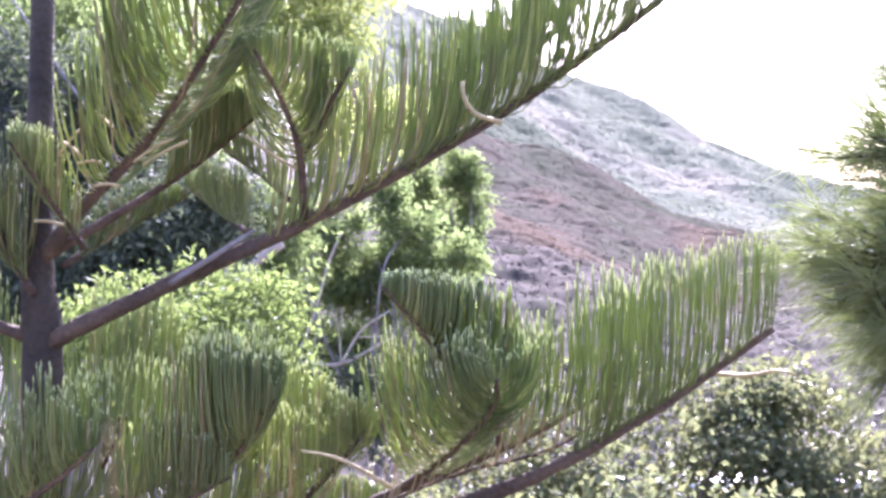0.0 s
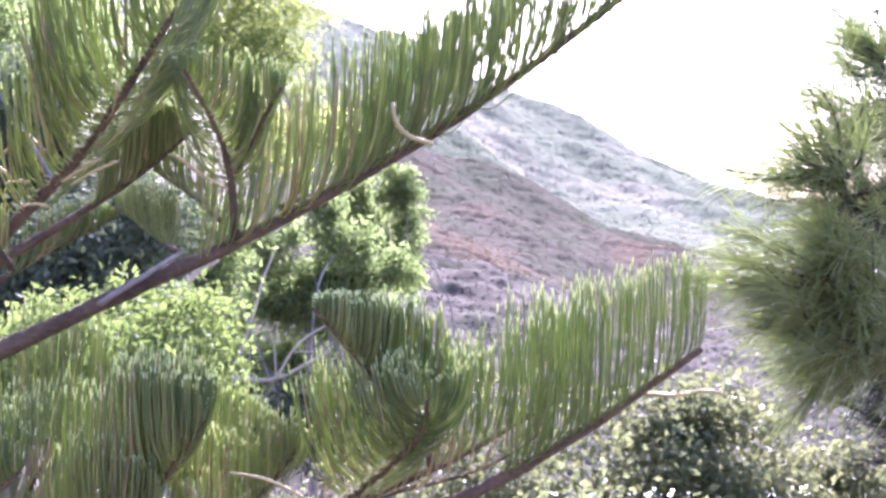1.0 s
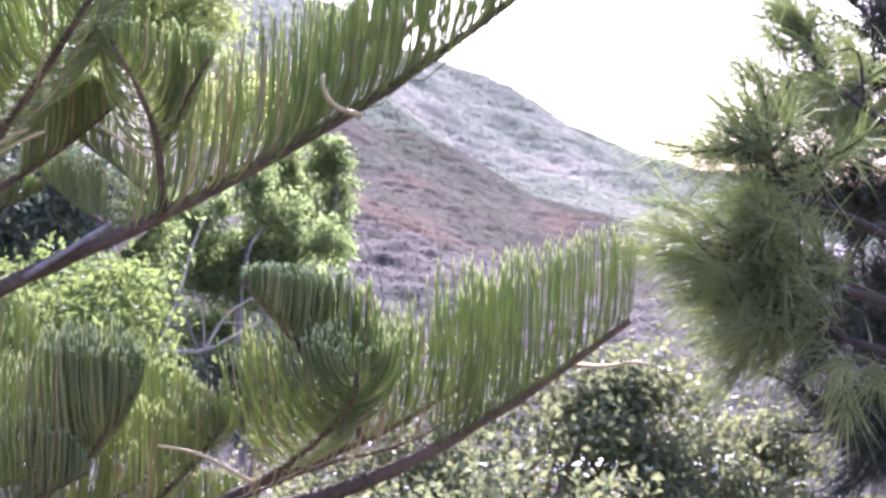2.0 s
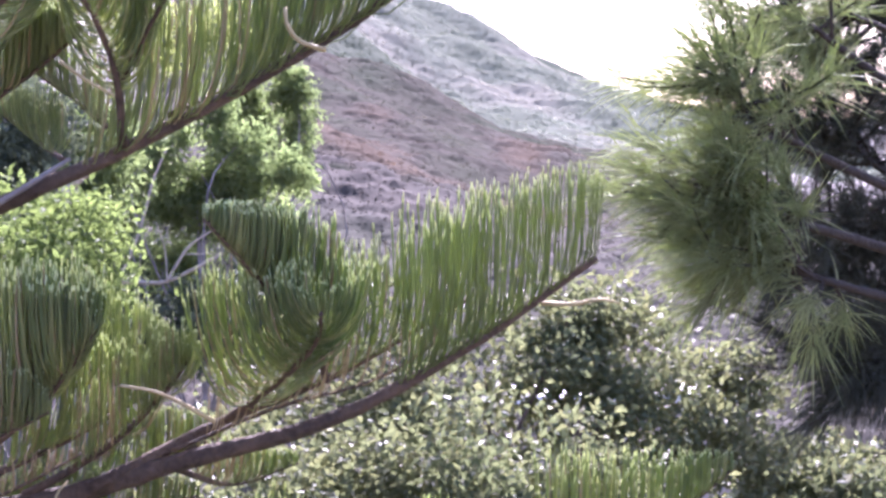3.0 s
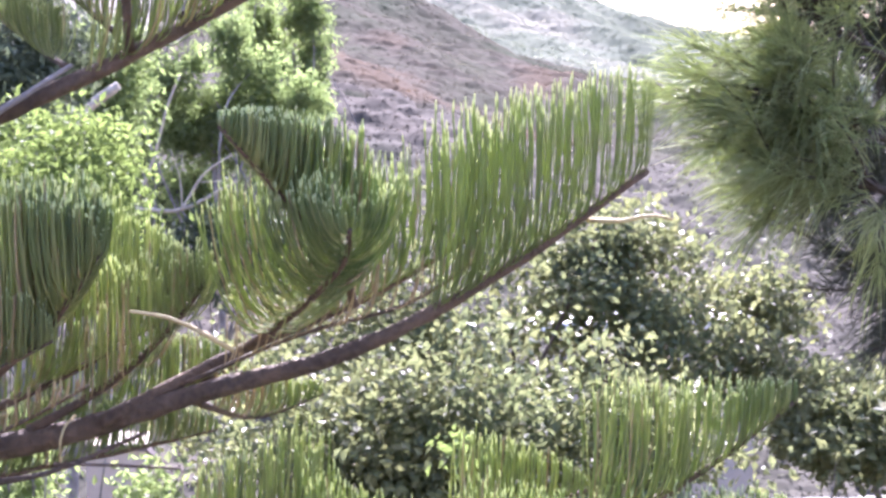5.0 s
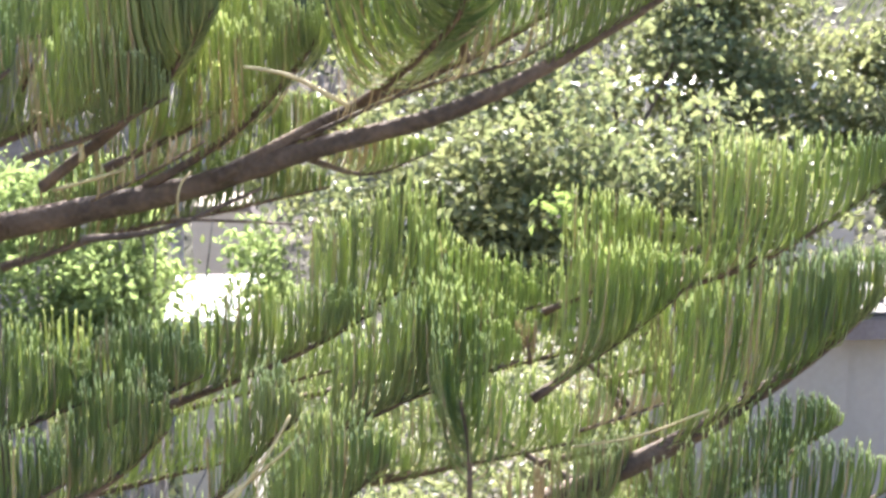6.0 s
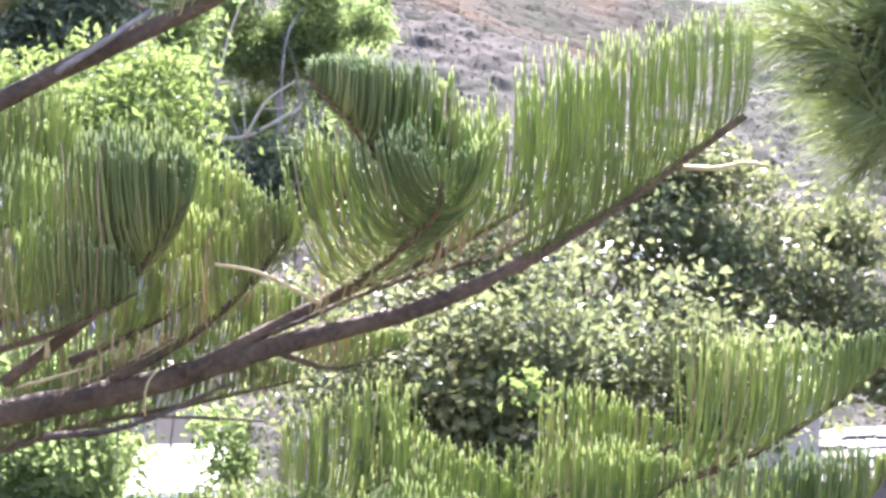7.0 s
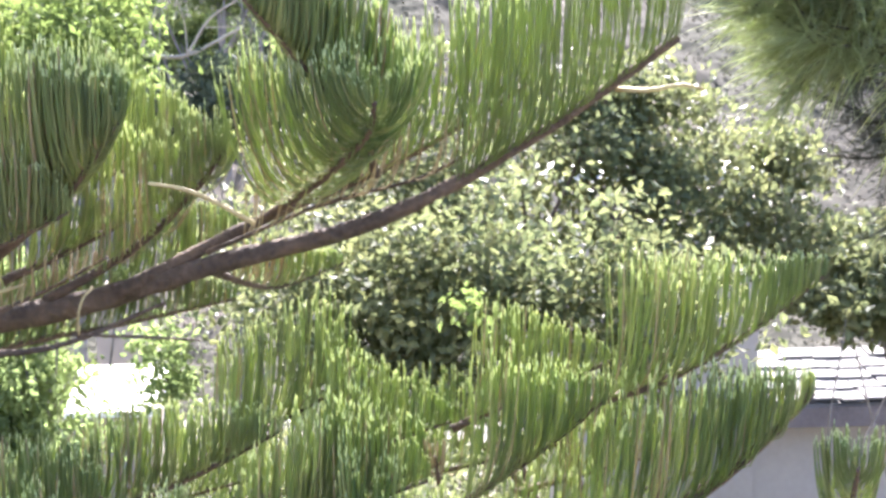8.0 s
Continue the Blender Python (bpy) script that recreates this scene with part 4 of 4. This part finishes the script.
for pts, r in ((((-2.869, 26.500, 9.725), (-2.412, 26.500, 10.136), (-1.681, 26.500, 10.136), (-0.768, 26.500, 10.593)), 0.05), (((-2.422, 26.600, 10.129), (-2.100, 26.600, 10.908), (-1.871, 26.600, 11.734), (-1.642, 26.600, 12.284)), 0.03),
               (((-1.654, 26.500, 10.136), (-1.316, 26.500, 10.684), (-0.859, 26.500, 11.004)), 0.027), (((-1.648, 26.400, 10.143), (-1.675, 26.400, 10.644), (-1.812, 26.400, 11.099)), 0.016), (((-1.356, 26.400, 10.580), (-0.765, 26.400, 10.598)), 0.013)):
    under(part("limb", mesh_of("limb", *tube(spline(pts, 12), r, r * 0.5, 7, 0.05), PALE_BARK, True), label="bare pale limb"), gum_1)
under(part("limb", mesh_of("limb", *tube(spline(((-2.768, 23.000, 9.946), (-2.792, 23.000, 11.056), (-2.728, 23.000, 11.691), (-2.252, 23.000, 12.087)), 12), 0.1, 0.06, 8, 0.05), PALE_BARK, True), label="bare pale limb"), gum_1)
gum((0.2, 34), [((0.516, 34.000, 13.770), (0.32, 0.4, 0.4)), ((0.129, 34.000, 13.360), (0.45, 0.4, 0.55)), ((0.633, 34.000, 12.832), (0.28, 0.4, 0.6)), ((-0.342, 34.200, 13.604), (0.4, 0.4, 0.5)), ((0.129, 34.000, 12.305), (0.42, 0.4, 0.6)), ((0.539, 34.000, 11.777), (0.3, 0.4, 0.5)), ((-0.461, 34.300, 12.721), (0.5, 0.4, 0.7))], 32, 230,
    "narrow gum tree with hanging grey-green leaves", size=0.1)
gum((-4.0, 33), [((-3.004, 33.000, 16.791), (1.6, 1.3, 0.9)), ((-4.028, 33.000, 15.994), (1.2, 1.2, 0.8)), ((-2.094, 33.000, 16.222), (0.7, 0.8, 0.6)), ((-2.549, 33.000, 17.701), (1.5, 1.3, 0.9)), ((-2.777, 33.000, 14.970), (1.4, 1.2, 1.0)), ((-1.639, 33.000, 14.401), (1.3, 1.2, 0.8))], 33, 560,
    "tall gum tree with a bright yellow-green crown", 0.14, mat=GUM_YELLOW)
gum((-3.3, 24), [((-2.930, 24.000, 12.257), (0.9, 0.9, 0.8)), ((-2.599, 24.000, 11.512), (0.6, 0.6, 0.4))], 34, 160, "young gum tree with a pale trunk", 0.13)

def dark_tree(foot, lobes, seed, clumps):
    return leafy_tree("dark_conifer", foot, lobes, 0.11, DARK, clumps, 26, 0.16, "dark green conifer, deep shade put into its leaf colour", "tree", bark=GREY_BARK, r=0.16, seed=seed, slim=0.35, group="dark conifers")

leafy_tree("slope_tree", (-4.6, 19), [((-4.700, 19.000, 14.500), (0.9, 0.4, 0.9)), ((-3.700, 19.200, 14.300), (0.8, 0.4, 1.0)), ((-4.600, 19.000, 13.200), (1.0, 0.4, 0.7)), ((-3.600, 19.200, 13.000), (0.8, 0.4, 0.6))], 0.11, GUM, 520, 20, 0.16,
           "grey-green leafy tree on the slope behind the conifers", "tree", r=0.12, seed=46, slim=0.4, bunches=5)
SPIRE = [((0, 0, 0.0), (0.06, 0.06, 0.22)), ((0, 0, -0.3), (0.15, 0.15, 0.2)), ((0.05, 0, -0.6), (0.25, 0.2, 0.2)), ((-0.05, 0, -0.95), (0.33, 0.25, 0.25)), ((0, 0, -1.4), (0.4, 0.3, 0.3)), ((0, 0, -1.9), (0.45, 0.3, 0.3))]
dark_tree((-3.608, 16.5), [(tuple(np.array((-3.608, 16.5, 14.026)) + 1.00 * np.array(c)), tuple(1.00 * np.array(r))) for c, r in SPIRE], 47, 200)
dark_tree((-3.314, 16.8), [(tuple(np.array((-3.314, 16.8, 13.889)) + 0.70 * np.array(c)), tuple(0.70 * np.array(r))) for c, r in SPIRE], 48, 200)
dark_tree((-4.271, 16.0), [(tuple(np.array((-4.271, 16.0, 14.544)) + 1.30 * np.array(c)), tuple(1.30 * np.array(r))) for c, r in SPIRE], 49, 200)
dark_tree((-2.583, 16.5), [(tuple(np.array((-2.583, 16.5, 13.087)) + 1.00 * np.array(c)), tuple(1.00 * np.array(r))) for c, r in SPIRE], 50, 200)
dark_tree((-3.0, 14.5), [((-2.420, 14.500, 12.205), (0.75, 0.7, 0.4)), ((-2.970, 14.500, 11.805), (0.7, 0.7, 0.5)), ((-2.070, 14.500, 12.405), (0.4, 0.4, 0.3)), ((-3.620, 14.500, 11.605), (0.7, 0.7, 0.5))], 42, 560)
leafy_tree("shaded_undergrowth", (-0.5, 31), [((-1.903, 30.000, 9.941), (1.7, 0.8, 0.6)), ((-3.145, 30.000, 10.355), (0.9, 0.8, 0.9)), ((-0.724, 25.000, 9.595), (0.9, 0.5, 0.6)), ((-2.448, 25.000, 9.422), (0.9, 0.5, 0.5))], 0.16, DARK, 480, 24, 0.2, "undergrowth below the gum trees, shade put into its dark leaf colour", "shrub", r=0.06, seed=44)
leafy_tree("shade_tree", (-8, 30), [((-6.559, 30.000, 16.252), (1.6, 1.2, 1.2)), ((-7.800, 30.000, 16.976), (1.6, 1.2, 1.2)), ((-5.524, 30.000, 15.528), (1.0, 1.0, 1.3))], 0.2, GUM, 300, 22, 0.3, "tall green tree on the slope", "tree", r=0.2, seed=43)


# ---- buildings ----
def house(name, lo, hi, eave, label, wall, slope=0.35):
    """A low house: four walls, a roof slab that falls towards the viewpoint, a fascia board."""
    t = thing(name, ((lo[0] + hi[0]) / 2, (lo[1] + hi[1]) / 2, lo[2]), label, "house")
    th = 0.2
    for a, b in (((lo[0], lo[1], lo[2]), (hi[0], lo[1] + th, eave)), ((lo[0], hi[1] - th, lo[2]), (hi[0], hi[1], eave + slope * (hi[1] - lo[1]))),
                 ((lo[0], lo[1] + th, lo[2]), (lo[0] + th, hi[1] - th, eave)), ((hi[0] - th, lo[1] + th, lo[2]), (hi[0], hi[1] - th, eave))):
        under(part("wall", mesh_of("wall", *box(a, b), wall)), t)
    over = 0.35
    depth = hi[1] - lo[1] + 2 * over
    v, f = box((lo[0] - over, lo[1] - over, 0), (hi[0] + over, hi[1] + over, 0.1))
    v[:, 2] += eave - 0.02 + (v[:, 1] - lo[1] + over) * slope
    roof = under(part("roof", mesh_of("roof", v, f, SHINGLE)), t)
    under(part("fascia", mesh_of("fascia", *box((lo[0] - over, lo[1] - over - 0.03, eave - 0.2), (hi[0] + over, lo[1] - over - 0.003, eave + 0.05)), FASCIA)), t)
    return t, roof, over, depth


roof_pt = (4.410, 18.895, 6.400)
lo = (roof_pt[0] + 0.35, roof_pt[1] + 0.35, 2.0)
shingled, shingle_roof, over, depth = house("shingled_house", lo, (lo[0] + 7, lo[1] + 0.7, 2.0), roof_pt[2], "low grey house with a sun-bleached shingle roof", GREY_WALL, 0.2)
rng = np.random.default_rng(9)
rows_n = 5
for i in range(rows_n):
    y0 = lo[1] - over + depth * i / rows_n
    x = lo[0] - over
    while x < lo[0] + 4.6:
        w = rng.uniform(0.22, 0.42)
        v, f = box((x, y0 - rng.uniform(0.01, 0.06), 0), (x + w - 0.012, y0 + depth / rows_n, 0.03))
        v[:, 2] += roof_pt[2] + 0.085 + (v[:, 1] - lo[1] + over) * 0.2 + np.where(v[:, 1] < y0, 0.035, 0.0) + rng.uniform(0, 0.03)
        ob = part("shingle", mesh_of("shingle", v, f, SHINGLE))
        ob.parent = shingle_roof
        x += w

# white-roofed shed and the grey wall behind it
white_pt = (-1.828, 13.412, 8.177)
white_top = (-1.146, 14.568, 8.310)
shed = thing("white_roofed_shed", (white_pt[0] + 0.4, white_pt[1] + 0.4, 2.0), "small shed with a bright white roof in full sun", "shed")
v, f = box((white_pt[0] - 0.1, white_pt[1] + 0.12, -0.05), (white_top[0], white_top[1], 0.0))
v[:, 2] += white_pt[2] + (v[:, 1] - white_pt[1]) * (white_top[2] - white_pt[2]) / (white_top[1] - white_pt[1])
under(part("roof", mesh_of("roof", v, f, WHITE_METAL)), shed)
under(part("wall", mesh_of("wall", *box((white_pt[0] - 0.02, white_pt[1] + 0.2, 2.0), (white_top[0] - 0.1, white_top[1] - 0.1, white_pt[2] - 0.2)), GREY_WALL)), shed)
wall_pt = (-1.861, 15.310, 8.739)
back = thing("grey_house", (wall_pt[0] + 0.2, wall_pt[1] + 0.5, 2.0), "grey rendered house wall behind the white shed roof", "house")
under(part("wall", mesh_of("wall", *box((wall_pt[0], wall_pt[1], 2.0), (wall_pt[0] + 0.52, wall_pt[1] + 0.9, wall_pt[2] - 0.02)), GREY_WALL)), back)
v, f = box((wall_pt[0] - 0.04, wall_pt[1] - 0.05, 0), (wall_pt[0] + 0.56, wall_pt[1] + 1.0, 0.06))
v[:, 2] += wall_pt[2] - 0.02 - (v[:, 1] - wall_pt[1]) * 0.3
under(part("roof", mesh_of("roof", v, f, FASCIA)), back)

# long white roof that glints through the broad-leaved tree
far_pt = (2.845, 19.097, 9.337)
far_end = (5.712, 18.795, 9.144)
longhouse = thing("white_roofed_house", ((far_pt[0] + far_end[0]) / 2, far_pt[1] + 0.3, 2.0), "long low building with a white metal roof", "house")
v, f = box((far_pt[0], far_pt[1], 0), (far_end[0], far_pt[1] + 0.45, 0.1))
v[:, 2] += far_pt[2] - 0.15 + (v[:, 1] - far_pt[1]) * 0.15
under(part("roof", mesh_of("roof", v, f, WHITE_METAL)), longhouse)
under(part("wall", mesh_of("wall", *box((far_pt[0] + 0.2, far_pt[1] + 0.1, 2.0), (far_end[0] - 0.2, far_pt[1] + 0.4, far_pt[2] - 0.15)), GREY_WALL)), longhouse)

# pole on the skyline
pole_foot = (43.500, 203.133, 20.005)
pole = thing("utility_pole", pole_foot, "thin utility pole on the ridge against the sky", "pole")
under(part("post", mesh_of("post", *tube(spline([(pole_foot[0], pole_foot[1], pole_foot[2] - 2), (pole_foot[0], pole_foot[1], pole_foot[2] + 4.4)], 4), 0.13, 0.1, 8), GREY_BARK, True)), pole)
under(part("crossarm", mesh_of("crossarm", *box((pole_foot[0] - 0.7, pole_foot[1] - 0.16, pole_foot[2] + 3.6), (pole_foot[0] + 0.7, pole_foot[1] - 0.1, pole_foot[2] + 3.75)), GREY_BARK)), pole)
